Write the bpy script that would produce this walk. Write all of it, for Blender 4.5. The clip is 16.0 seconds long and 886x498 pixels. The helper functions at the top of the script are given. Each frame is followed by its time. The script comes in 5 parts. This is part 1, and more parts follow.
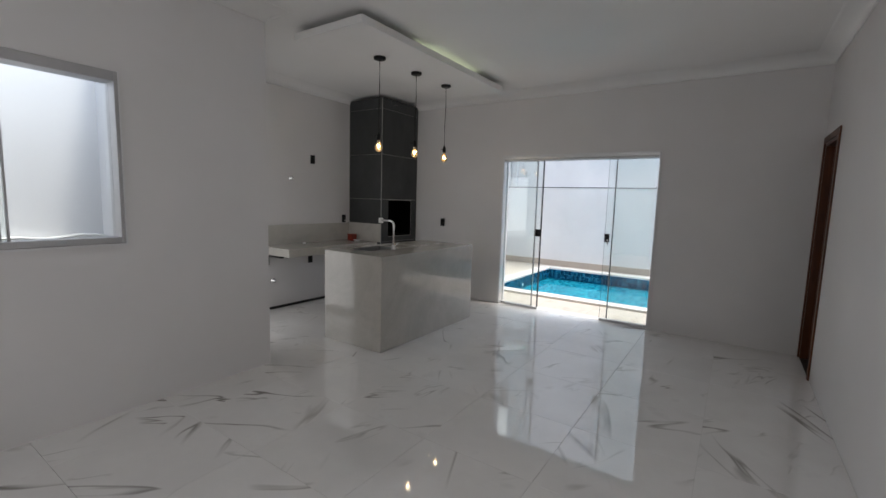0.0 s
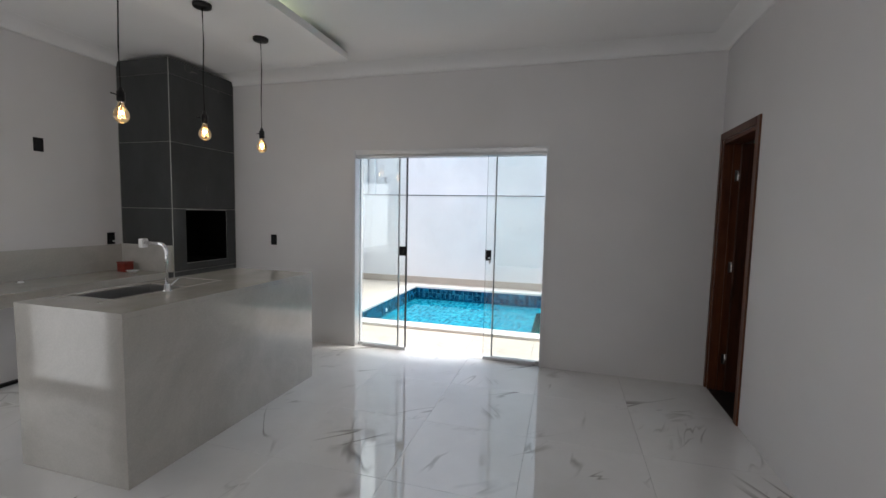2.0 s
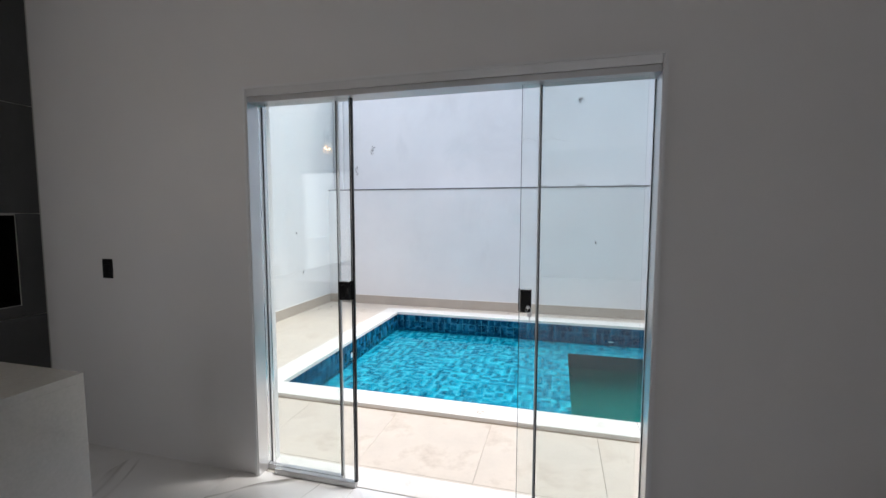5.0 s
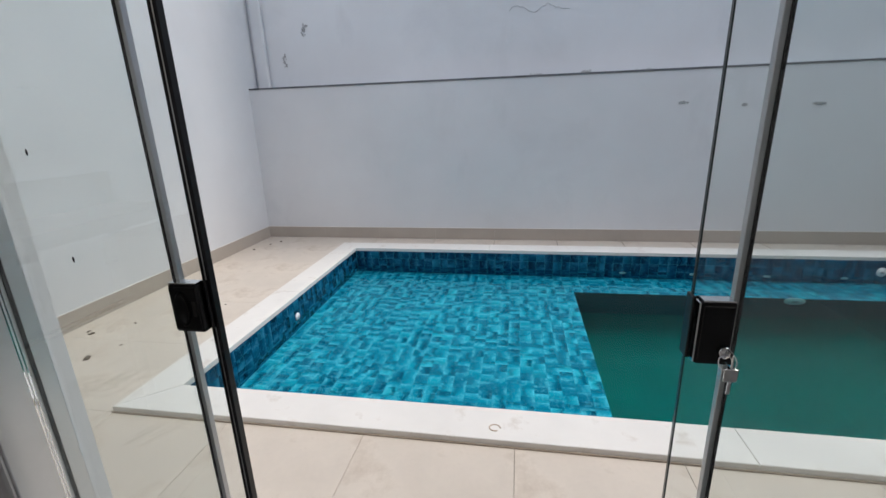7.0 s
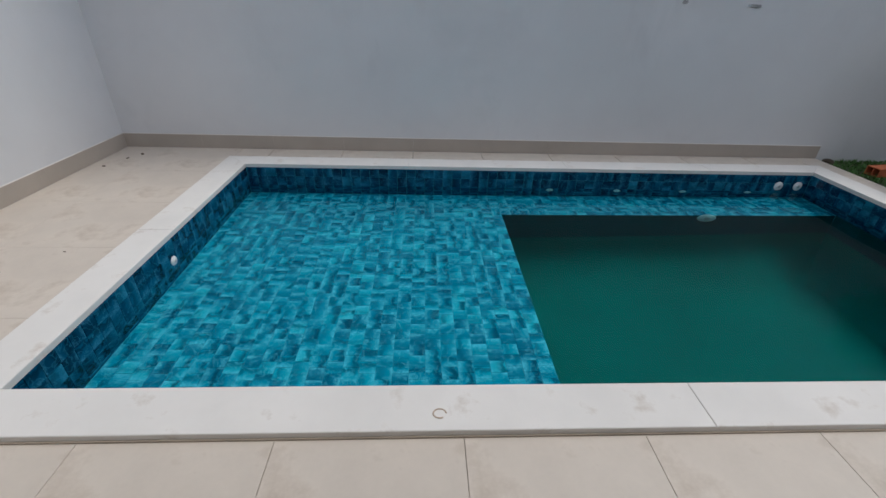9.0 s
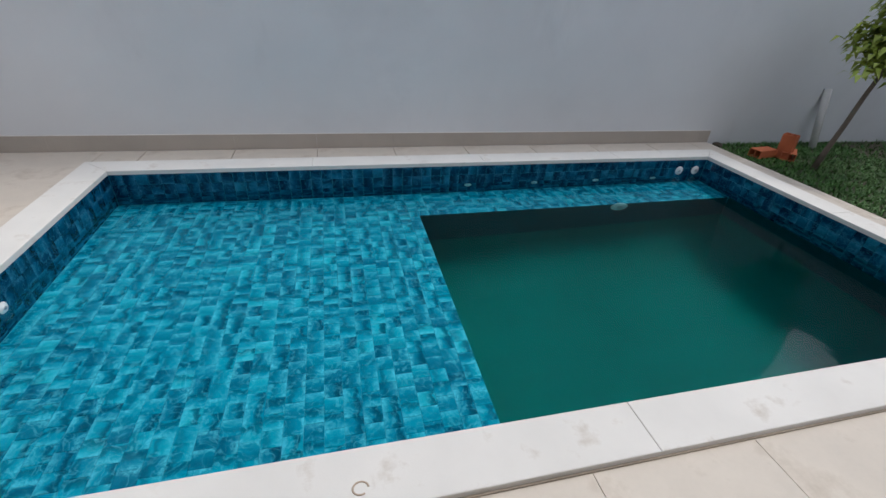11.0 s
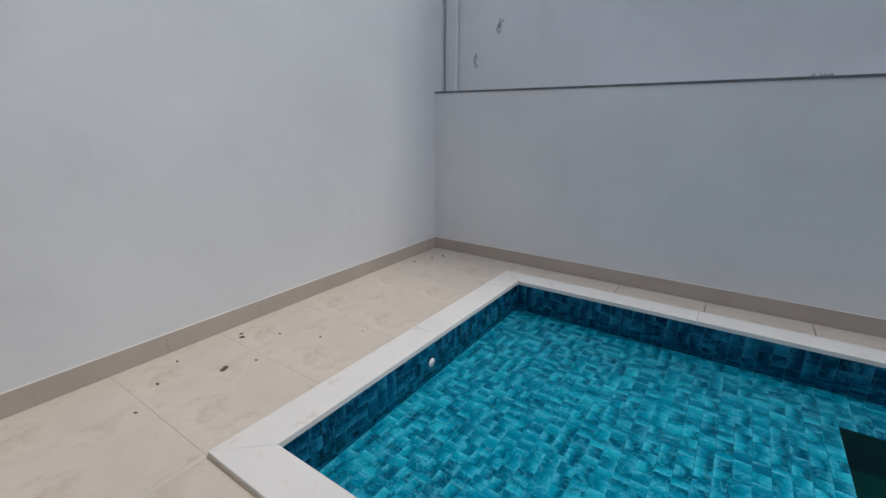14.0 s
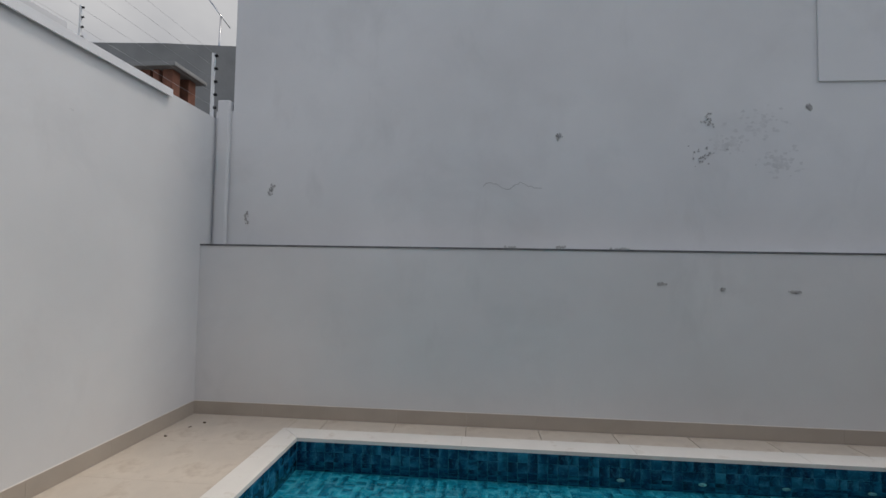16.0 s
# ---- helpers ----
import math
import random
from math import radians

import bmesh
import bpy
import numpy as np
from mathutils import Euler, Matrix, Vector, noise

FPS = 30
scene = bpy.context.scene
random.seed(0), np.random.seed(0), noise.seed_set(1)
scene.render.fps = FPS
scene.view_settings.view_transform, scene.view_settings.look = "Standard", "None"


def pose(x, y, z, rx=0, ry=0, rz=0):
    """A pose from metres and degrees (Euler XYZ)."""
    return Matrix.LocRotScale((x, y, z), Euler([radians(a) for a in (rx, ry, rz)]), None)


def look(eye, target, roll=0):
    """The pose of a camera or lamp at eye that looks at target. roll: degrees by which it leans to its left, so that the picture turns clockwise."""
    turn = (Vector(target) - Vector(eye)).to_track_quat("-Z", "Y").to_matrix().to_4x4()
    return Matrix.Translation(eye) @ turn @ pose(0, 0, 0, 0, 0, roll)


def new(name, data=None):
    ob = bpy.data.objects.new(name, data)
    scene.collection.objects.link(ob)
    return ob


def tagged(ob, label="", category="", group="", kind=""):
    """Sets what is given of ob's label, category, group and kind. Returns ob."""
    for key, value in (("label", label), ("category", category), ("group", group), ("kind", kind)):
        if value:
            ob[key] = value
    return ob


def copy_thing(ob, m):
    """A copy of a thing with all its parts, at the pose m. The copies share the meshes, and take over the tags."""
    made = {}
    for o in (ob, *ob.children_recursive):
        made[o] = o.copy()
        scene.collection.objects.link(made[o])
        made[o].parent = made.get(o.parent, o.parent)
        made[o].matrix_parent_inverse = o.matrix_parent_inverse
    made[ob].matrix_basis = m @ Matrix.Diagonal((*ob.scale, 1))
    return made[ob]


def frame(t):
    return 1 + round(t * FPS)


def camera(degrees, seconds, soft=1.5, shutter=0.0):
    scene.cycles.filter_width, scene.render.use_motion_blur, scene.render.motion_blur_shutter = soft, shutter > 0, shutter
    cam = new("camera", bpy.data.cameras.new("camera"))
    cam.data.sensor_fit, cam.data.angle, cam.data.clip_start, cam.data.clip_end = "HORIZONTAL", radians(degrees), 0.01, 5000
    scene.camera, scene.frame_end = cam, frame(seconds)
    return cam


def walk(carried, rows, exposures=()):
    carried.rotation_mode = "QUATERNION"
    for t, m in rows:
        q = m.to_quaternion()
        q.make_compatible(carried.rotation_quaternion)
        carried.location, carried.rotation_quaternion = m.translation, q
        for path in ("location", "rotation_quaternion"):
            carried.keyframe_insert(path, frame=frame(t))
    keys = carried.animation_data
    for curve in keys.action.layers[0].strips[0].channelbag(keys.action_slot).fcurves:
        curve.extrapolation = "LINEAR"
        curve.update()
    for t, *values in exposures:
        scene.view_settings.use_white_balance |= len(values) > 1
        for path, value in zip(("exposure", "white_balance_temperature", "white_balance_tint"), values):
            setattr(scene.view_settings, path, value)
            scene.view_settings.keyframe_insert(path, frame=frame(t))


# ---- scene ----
cam = camera(91.7, 16.0)
PATH = [
    (0, (2.82, -5.682, 1.496), (1.709, -4.035, 1.269), 1.7),
    (0.5, (2.631, -5.407, 1.501), (1.763, -3.615, 1.309), 1.5),
    (1, (2.478, -5.011, 1.476), (1.749, -3.158, 1.294), 0.8),
    (1.5, (2.378, -4.694, 1.474), (1.74, -2.806, 1.306), 1.2),
    (2, (2.234, -4.284, 1.48), (1.689, -2.367, 1.318), 1.2),
    (2.5, (2.157, -3.927, 1.505), (1.621, -2.007, 1.34), 0.7),
    (3, (2.053, -3.539, 1.492), (1.51, -1.62, 1.343), 0.5),
    (3.5, (1.94, -3.165, 1.49), (1.421, -1.239, 1.348), 0.5),
    (4, (1.857, -2.728, 1.493), (1.336, -0.803, 1.351), -0.1),
    (4.2, (1.804, -2.591, 1.51), (1.288, -0.664, 1.366), -0.0),
    (6.3, (1.348, -1.105, 1.416), (0.834, 0.797, 1.074), -0.36),
    (6.5, (1.28, -0.976, 1.417), (0.842, 0.934, 1.018), -0.52),
    (7, (1.19, -0.697, 1.405), (0.859, 1.193, 0.84), -1.83),
    (7.5, (1.149, -0.474, 1.398), (0.88, 1.354, 0.633), -2.31),
    (8, (1.064, -0.315, 1.395), (0.931, 1.429, 0.425), -0.59),
    (8.5, (0.989, -0.193, 1.42), (1.004, 1.543, 0.427), 1.6),
    (9, (1.033, -0.118, 1.431), (1.132, 1.611, 0.43), 2.0),
    (9.5, (1.117, -0.058, 1.419), (1.332, 1.664, 0.425), 1.5),
    (9.7, (1.151, -0.027, 1.429), (1.442, 1.679, 0.427), 1.6),
    (11.8, (1.056, 0.296, 1.408), (1.518, 1.933, 0.356), 4.3),
    (12, (1.036, 0.285, 1.399), (1.318, 1.961, 0.345), 4.5),
    (12.2, (1.004, 0.281, 1.397), (1.116, 1.968, 0.329), 4.4),
    (12.5, (1.034, 0.26, 1.411), (0.894, 1.935, 0.328), 3.6),
    (13, (1.009, 0.241, 1.438), (0.47, 1.82, 0.334), 1.8),
    (13.4, (0.986, 0.223, 1.441), (0.212, 1.721, 0.365), 0.4),
    (13.5, (0.991, 0.226, 1.445), (0.176, 1.718, 0.392), -0.4),
    (13.9, (1.021, 0.204, 1.534), (-0.01, 1.742, 0.778), 0.4),
    (14, (1.01, 0.186, 1.56), (-0.078, 1.763, 0.987), 0.2),
    (14.5, (1.011, 0.087, 1.585), (-0.084, 1.757, 1.483), 1.1),
    (15, (0.974, -0.074, 1.657), (0.104, 1.716, 1.854), 2.1),
    (15.5, (1.017, -0.128, 1.682), (0.413, 1.766, 1.897), 2.1),
    (16, (1.031, -0.107, 1.683), (0.869, 1.885, 1.76), 1.0),
]
EXPOSURES = [(0, 1.54, 6620, 10), (1.0, 1.67, 6580, 10), (2.0, 1.77, 6540, 10), (2.5, 1.77, 6520, 10), (3.5, 1.61, 6480, 10), (4.2, 1.45, 6450, 11), (6.3, 0.97, 6620, 11), (7.0, 0.60, 6600, 11), (8.0, 0.28, 6500, 10), (9.0, 0.11, 6450, 10), (11.8, 0.44, 6480, 10), (12.5, 0.27, 6480, 10), (13.5, 0.10, 6450, 10), (14.5, 0.03, 6500, 10), (15.0, 0.0, 6550, 10), (16.0, -0.02, 7050, 11)]
walk(cam, [(t, look(eye, target, roll)) for t, eye, target, roll in PATH], EXPOSURES)

# ---- world and sun ----
world = bpy.data.worlds.new("sky_world")
scene.world = world
world.use_nodes = True
wn, wl = world.node_tree.nodes, world.node_tree.links
wn.clear()
w_out = wn.new("ShaderNodeOutputWorld")
w_bg = wn.new("ShaderNodeBackground")
w_sky = wn.new("ShaderNodeTexSky")
w_sky.sky_type = "NISHITA"
w_sky.sun_disc = False
w_sky.ozone_density = 4.0
w_sky.sun_elevation = radians(62)
w_sky.sun_rotation = radians(70)
w_tc = wn.new("ShaderNodeTexCoord")
w_map = wn.new("ShaderNodeMapping")
w_map.inputs["Scale"].default_value = (1.0, 1.0, 1.7)
w_map.inputs["Location"].default_value = (-4.051, 2.965, 2.59)
w_noise = wn.new("ShaderNodeTexNoise")
w_noise.inputs["Scale"].default_value = 1.5
w_noise.inputs["Detail"].default_value = 7.0
w_noise.inputs["Roughness"].default_value = 0.58
w_ramp = wn.new("ShaderNodeValToRGB")
w_ramp.color_ramp.elements[0].position = 0.452
w_ramp.color_ramp.elements[1].position = 0.515
w_shade = wn.new("ShaderNodeTexNoise")
w_shade.inputs["Scale"].default_value = 3.0
w_shade.inputs["Detail"].default_value = 4.0
w_cloud = wn.new("ShaderNodeValToRGB")
w_cloud.color_ramp.elements[0].position = 0.3
w_cloud.color_ramp.elements[0].color = (4.6, 4.9, 5.5, 1)
w_cloud.color_ramp.elements[1].position = 0.65
w_cloud.color_ramp.elements[1].color = (6.6, 6.9, 7.4, 1)
w_mix = wn.new("ShaderNodeMix")
w_mix.data_type = "RGBA"
wl.new(w_tc.outputs["Generated"], w_map.inputs["Vector"])
wl.new(w_map.outputs["Vector"], w_noise.inputs["Vector"])
wl.new(w_map.outputs["Vector"], w_shade.inputs["Vector"])
wl.new(w_noise.outputs["Fac"], w_ramp.inputs["Fac"])
wl.new(w_shade.outputs["Fac"], w_cloud.inputs["Fac"])
wl.new(w_ramp.outputs["Color"], w_mix.inputs[0])
wl.new(w_sky.outputs["Color"], w_mix.inputs[6])
# clouds brighten towards the sun
w_dot = wn.new("ShaderNodeVectorMath")
w_dot.operation = "DOT_PRODUCT"
w_dot.inputs[1].default_value = Vector((6, 2, 13)).normalized()
w_near = wn.new("ShaderNodeMapRange")
for k, val in ((1, 0.35), (2, 1.0), (3, 0.75), (4, 2.3)):
    w_near.inputs[k].default_value = val
w_lit = wn.new("ShaderNodeVectorMath")
w_lit.operation = "SCALE"
wl.new(w_tc.outputs["Generated"], w_dot.inputs[0])
wl.new(w_dot.outputs["Value"], w_near.inputs[0])
wl.new(w_cloud.outputs["Color"], w_lit.inputs[0])
wl.new(w_near.outputs["Result"], w_lit.inputs["Scale"])
wl.new(w_lit.outputs[0], w_mix.inputs[7])
wl.new(w_mix.outputs[2], w_bg.inputs["Color"])
w_bg.inputs["Strength"].default_value = 0.12
wl.new(w_bg.outputs["Background"], w_out.inputs["Surface"])

sun = new("sun", bpy.data.lights.new("sun", "SUN"))
sun.data.energy = 1.0
sun.data.angle = radians(10)
sun.data.color = (1.0, 0.96, 0.9)
sun.matrix_world = look((6, 2.5, 13), (0, 0.5, 0))

# added fill lamp in an unseen west opening at the back of the room
back_light = new("back_fill_light", bpy.data.lights.new("back_fill_light", "AREA"))
back_light.data.shape = "RECTANGLE"
back_light.data.size, back_light.data.size_y = 1.5, 1.5
back_light.data.energy = 14
back_light.data.spread = radians(125)
back_light.data.color = (0.985, 0.99, 1.0)
back_light.matrix_world = look((-0.58, -7.05, 1.55), (3.4, -7.05, 1.55))

# fill lamp in an assumed, unseen glass door between the kitchen and the light well
kitchen_light = new("kitchen_fill_light", bpy.data.lights.new("kitchen_fill_light", "AREA"))
kitchen_light.data.shape = "RECTANGLE"
kitchen_light.data.size, kitchen_light.data.size_y = 0.8, 1.95
kitchen_light.data.energy = 1.9
kitchen_light.data.color = (0.985, 0.99, 1.0)
kitchen_light.matrix_world = look((-1.5, -3.44, 1.06), (-1.5, 0.0, 1.06))

# the three filament bulbs over the island
for lamp_y in (-1.206, -1.795, -2.385):
    bulb_light = new("bulb_light", bpy.data.lights.new("bulb_light", "POINT"))
    bulb_light.data.energy, bulb_light.data.color, bulb_light.data.shadow_soft_size = 0.4, (1.0, 0.88, 0.74), 0.006
    bulb_light.location = (-0.225, lamp_y, 2.012)


# ---- materials ----
class Nodes:
    """A small wrapper that keeps node wiring short."""

    def __init__(self, name):
        self.mat = bpy.data.materials.new(name)
        self.mat.use_nodes = True
        self.tree = self.mat.node_tree
        self.bsdf = self.tree.nodes["Principled BSDF"]
        self.out = self.tree.nodes["Material Output"]

    def add(self, kind, **values):
        n = self.tree.nodes.new("ShaderNode" + kind)
        for k, v in values.items():
            n.inputs[k.replace("_", " ")].default_value = v
        return n

    def link(self, a, b):
        self.tree.links.new(a, b)

    def coords(self, scale=(1, 1, 1), turn=(0, 0, 0), per_object=False, stretch=None):
        tc = self.add("TexCoord")
        m = self.add("Mapping")
        m.inputs["Scale"].default_value = scale
        m.inputs["Rotation"].default_value = [radians(a) for a in turn]
        if stretch:
            m.vector_type = "TEXTURE"
            m.inputs["Scale"].default_value = stretch
        self.link(tc.outputs["Object"], m.inputs["Vector"])
        if per_object:
            info = self.add("ObjectInfo")
            mul = self.add("Math")
            mul.operation = "MULTIPLY"
            mul.inputs[1].default_value = 73.0
            self.link(info.outputs["Random"], mul.inputs[0])
            self.link(mul.outputs[0], m.inputs["Location"])
        return m.outputs["Vector"]

    def noise(self, vec, scale, detail=4.0, rough=0.55, distort=0.0):
        n = self.add("TexNoise", Scale=scale, Detail=detail, Roughness=rough, Distortion=distort)
        self.link(vec, n.inputs["Vector"])
        return n.outputs["Fac"]

    def ramp(self, fac, stops):
        r = self.add("ValToRGB")
        el = r.color_ramp.elements
        while len(el) < len(stops):
            el.new(0.5)
        for e, (p, c) in zip(el, stops):
            e.position = p
            e.color = (*c, 1) if len(c) == 3 else c
        self.link(fac, r.inputs["Fac"])
        return r.outputs["Color"]

    def mix(self, fac, a, b, mode="MIX"):
        n = self.add("Mix")
        n.data_type = "RGBA"
        n.blend_type = mode
        for val, sock in ((fac, n.inputs[0]), (a, n.inputs[6]), (b, n.inputs[7])):
            if isinstance(val, (int, float)):
                sock.default_value = val
            elif isinstance(val, tuple):
                sock.default_value = (*val, 1)
            else:
                self.link(val, sock)
        return n.outputs[2]

    def bump(self, height, strength, distance):
        b = self.add("Bump", Strength=strength, Distance=distance)
        self.link(height, b.inputs["Height"])
        self.link(b.outputs["Normal"], self.bsdf.inputs["Normal"])


def grey(v):
    return (v, v, v)


def plain(name, color, rough=0.5, metal=0.0, var=0.08, scale=3.0, fine=60.0, bump=0.0, dist=0.002, dirt=None, **extra):
    """Colour with a slow and a fine variation, and a fine relief. dirt: colour, low, high of stains."""
    n = Nodes(name)
    v = n.coords()
    slow = n.noise(v, scale, 5)
    fin = n.noise(v, fine, 3)
    lo = tuple(max(0, c * (1 - var)) for c in color)
    hi = tuple(min(1, c * (1 + var)) for c in color)
    col = n.ramp(slow, [(0.3, lo), (0.7, hi)])
    col = n.mix(0.35 * min(1, var * 4), col, n.ramp(fin, [(0.3, lo), (0.7, hi)]))
    if dirt:
        d = n.noise(v, dirt[1], 8, 0.65)
        col = n.mix(n.ramp(d, [(dirt[2], grey(0)), (dirt[3], grey(1))]), col, dirt[0])
    n.link(col, n.bsdf.inputs["Base Color"])
    n.bsdf.inputs["Roughness"].default_value = rough
    n.bsdf.inputs["Metallic"].default_value = metal
    for k, val in extra.items():
        n.bsdf.inputs[k.replace("_", " ")].default_value = val
    if bump:
        n.bump(fin, bump, dist)
    return n.mat


def marble_tile():
    """Polished white porcelain with long, thin, broken grey-brown veins."""
    n = Nodes("polished_marble_tile")
    v2 = n.coords(per_object=True)
    total = None
    for turn, scale, lo, hi, strength in ((-52, 3.2, 0.55, 0.68, 0.9), (28, 2.6, 0.60, 0.72, 0.75), (-20, 4.6, 0.60, 0.72, 0.5)):
        v = n.coords(turn=(0, 0, turn), per_object=True, stretch=(1, 5, 1))
        a = n.noise(v, scale, 3, 0.5, 0.45)
        line = n.ramp(a, [(0.484, grey(0)), (0.498, grey(1)), (0.502, grey(1)), (0.522, grey(0))])
        gate = n.ramp(n.noise(n.coords(turn=(0, 0, turn), per_object=True, stretch=(1, 2, 1)), scale * 0.9, 2, 0.4), [(lo, grey(0)), (hi, grey(strength))])
        vein = n.mix(1.0, line, gate, "MULTIPLY")
        total = vein if total is None else n.mix(1.0, total, vein, "LIGHTEN")
    cloud = n.ramp(n.noise(v2, 2.2, 6, 0.6), [(0.35, (0.80, 0.79, 0.78)), (0.62, (0.86, 0.85, 0.84)), (0.8, (0.70, 0.69, 0.68))])
    col = n.mix(total, cloud, (0.20, 0.185, 0.165))
    n.link(col, n.bsdf.inputs["Base Color"])
    n.bsdf.inputs["Roughness"].default_value = 0.035
    n.bsdf.inputs["IOR"].default_value = 2.1
    return n.mat


def pool_tile(islands, name, stops, dark_colour, pale):
    """Printed glazed tile: a dark bloom off centre and pale brushed rims, turned at random on each piece."""
    n = Nodes(name)
    rnd = n.add("NewGeometry").outputs["Random Per Island"] if islands else n.add("ObjectInfo").outputs["Random"]

    def math_node(op, a, b):
        m = n.add("Math")
        m.operation = op
        for k, val in enumerate((a, b)):
            if isinstance(val, (int, float)):
                m.inputs[k].default_value = val
            else:
                n.link(val, m.inputs[k])
        return m.outputs[0]

    quarter = math_node("MULTIPLY", math_node("FLOOR", math_node("MULTIPLY", rnd, 4.0), 0.0), math.pi / 2)
    second = math_node("FRACT", math_node("MULTIPLY", rnd, 37.3), 0.0)
    uv = n.add("TexCoord").outputs["UV"]
    spin = n.add("VectorRotate", Center=(0.5, 0.5, 0.0))
    n.link(uv, spin.inputs["Vector"])
    n.link(quarter, spin.inputs["Angle"])
    shift = n.add("CombineXYZ")
    n.link(math_node("MULTIPLY", rnd, 91.0), shift.inputs["X"])
    n.link(math_node("MULTIPLY", second, 53.0), shift.inputs["Y"])
    place = n.add("VectorMath")
    place.operation = "ADD"
    n.link(spin.outputs[0], place.inputs[0])
    n.link(shift.outputs[0], place.inputs[1])
    print_at = place.outputs[0]
    wob = n.noise(print_at, 1.7, 3, 0.55, 0.6)
    sep = n.add("SeparateXYZ")
    n.link(spin.outputs[0], sep.inputs[0])
    rise = math_node("ADD", sep.outputs["Y"], math_node("MULTIPLY", math_node("SUBTRACT", wob, 0.5), 1.1))
    col = n.ramp(second, stops)
    bloom = n.ramp(rise, [(0.02, grey(0.1)), (0.16, grey(0.85)), (0.38, grey(0.6)), (0.58, grey(0.0))])
    bloom = n.mix(1.0, bloom, n.ramp(rnd, [(0.1, grey(0.35)), (0.6, grey(0.8)), (1.0, grey(1))]), "MULTIPLY")
    col = n.mix(bloom, col, dark_colour)
    rim = n.ramp(rise, [(0.68, grey(0)), (0.88, grey(0.4)), (1.08, grey(0.65))])
    streak = n.ramp(n.noise(print_at, 3.2, 4, 0.6, 2.2), [(0.36, grey(0.1)), (0.62, grey(1))])
    col = n.mix(n.mix(1.0, rim, streak, "MULTIPLY"), col, pale)
    stroke = n.noise(print_at, 1.1, 2, 0.5, 1.0)
    col = n.mix(n.ramp(stroke, [(0.47, grey(0)), (0.5, grey(0.32)), (0.53, grey(0))]), col, pale)
    n.link(col, n.bsdf.inputs["Base Color"])
    n.bsdf.inputs["Roughness"].default_value = 0.18
    n.bsdf.inputs["Specular IOR Level"].default_value = 0.06 if stops is TEAL else 0.4
    return n.mat


def glass(name, tint, rough=0.0, ior=1.5):
    n = Nodes(name)
    n.bsdf.inputs["Base Color"].default_value = (*tint, 1)
    n.bsdf.inputs["Transmission Weight"].default_value = 1.0
    n.bsdf.inputs["Roughness"].default_value = rough
    n.bsdf.inputs["IOR"].default_value = ior
    return n


def water():
    """Still water: refraction with a blue-green cast, and gloss that grows with the angle."""
    n = Nodes("pool_water")
    v = n.coords()
    n.tree.nodes.remove(n.bsdf)
    bump = n.add("Bump", Strength=0.055, Distance=0.02)
    n.link(n.noise(v, 5.5, 2, 0.4), bump.inputs["Height"])
    through_it = n.add("BsdfRefraction", Color=(0.55, 0.96, 0.985, 1), Roughness=0.0, IOR=1.33)
    gloss = n.add("BsdfGlossy", Color=(0.9, 0.95, 1.0, 1), Roughness=0.0)
    fres = n.add("Fresnel", IOR=1.33)
    half = n.add("Math")
    half.operation = "MULTIPLY"
    half.inputs[1].default_value = 0.4
    n.link(fres.outputs[0], half.inputs[0])
    blend = n.add("MixShader")
    n.link(half.outputs[0], blend.inputs[0])
    n.link(through_it.outputs[0], blend.inputs[1])
    n.link(gloss.outputs[0], blend.inputs[2])
    for node in (through_it, gloss, fres):
        n.link(bump.outputs["Normal"], node.inputs["Normal"])
    n.link(blend.outputs[0], n.out.inputs["Surface"])
    return n.mat


def wood(name, dark, light, rough):
    n = Nodes(name)
    v = n.coords(scale=(14, 14, 1.1))
    g = n.noise(v, 3.0, 6, 0.6, 0.6)
    col = n.ramp(g, [(0.3, dark), (0.7, light)])
    n.link(col, n.bsdf.inputs["Base Color"])
    n.bsdf.inputs["Roughness"].default_value = rough
    n.bump(g, 0.12, 0.002)
    return n.mat


def glow(name, color, strength):
    n = Nodes(name)
    n.bsdf.inputs["Base Color"].default_value = (*color, 1)
    n.bsdf.inputs["Emission Color"].default_value = (*color, 1)
    n.bsdf.inputs["Emission Strength"].default_value = strength
    return n.mat


def slate():
    n = Nodes("dark_slate_tile")
    v = n.coords(scale=(1, 1, 0.5), turn=(25, 20, 0), per_object=True)
    base = n.ramp(n.noise(v, 3.5, 7, 0.65), [(0.3, (0.030, 0.033, 0.034)), (0.7, (0.052, 0.056, 0.057))])
    a = n.noise(v, 2.3, 4, 0.5, 0.5)
    line = n.ramp(a, [(0.494, grey(0)), (0.5, grey(1)), (0.506, grey(0))])
    gate = n.ramp(n.noise(v, 4.2, 2), [(0.60, grey(0)), (0.70, grey(0.8))])
    col = n.mix(n.mix(1.0, line, gate, "MULTIPLY"), base, (0.22, 0.21, 0.19))
    n.link(col, n.bsdf.inputs["Base Color"])
    n.bsdf.inputs["Roughness"].default_value = 0.34
    n.bump(n.noise(v, 40, 4), 0.08, 0.002)
    return n.mat


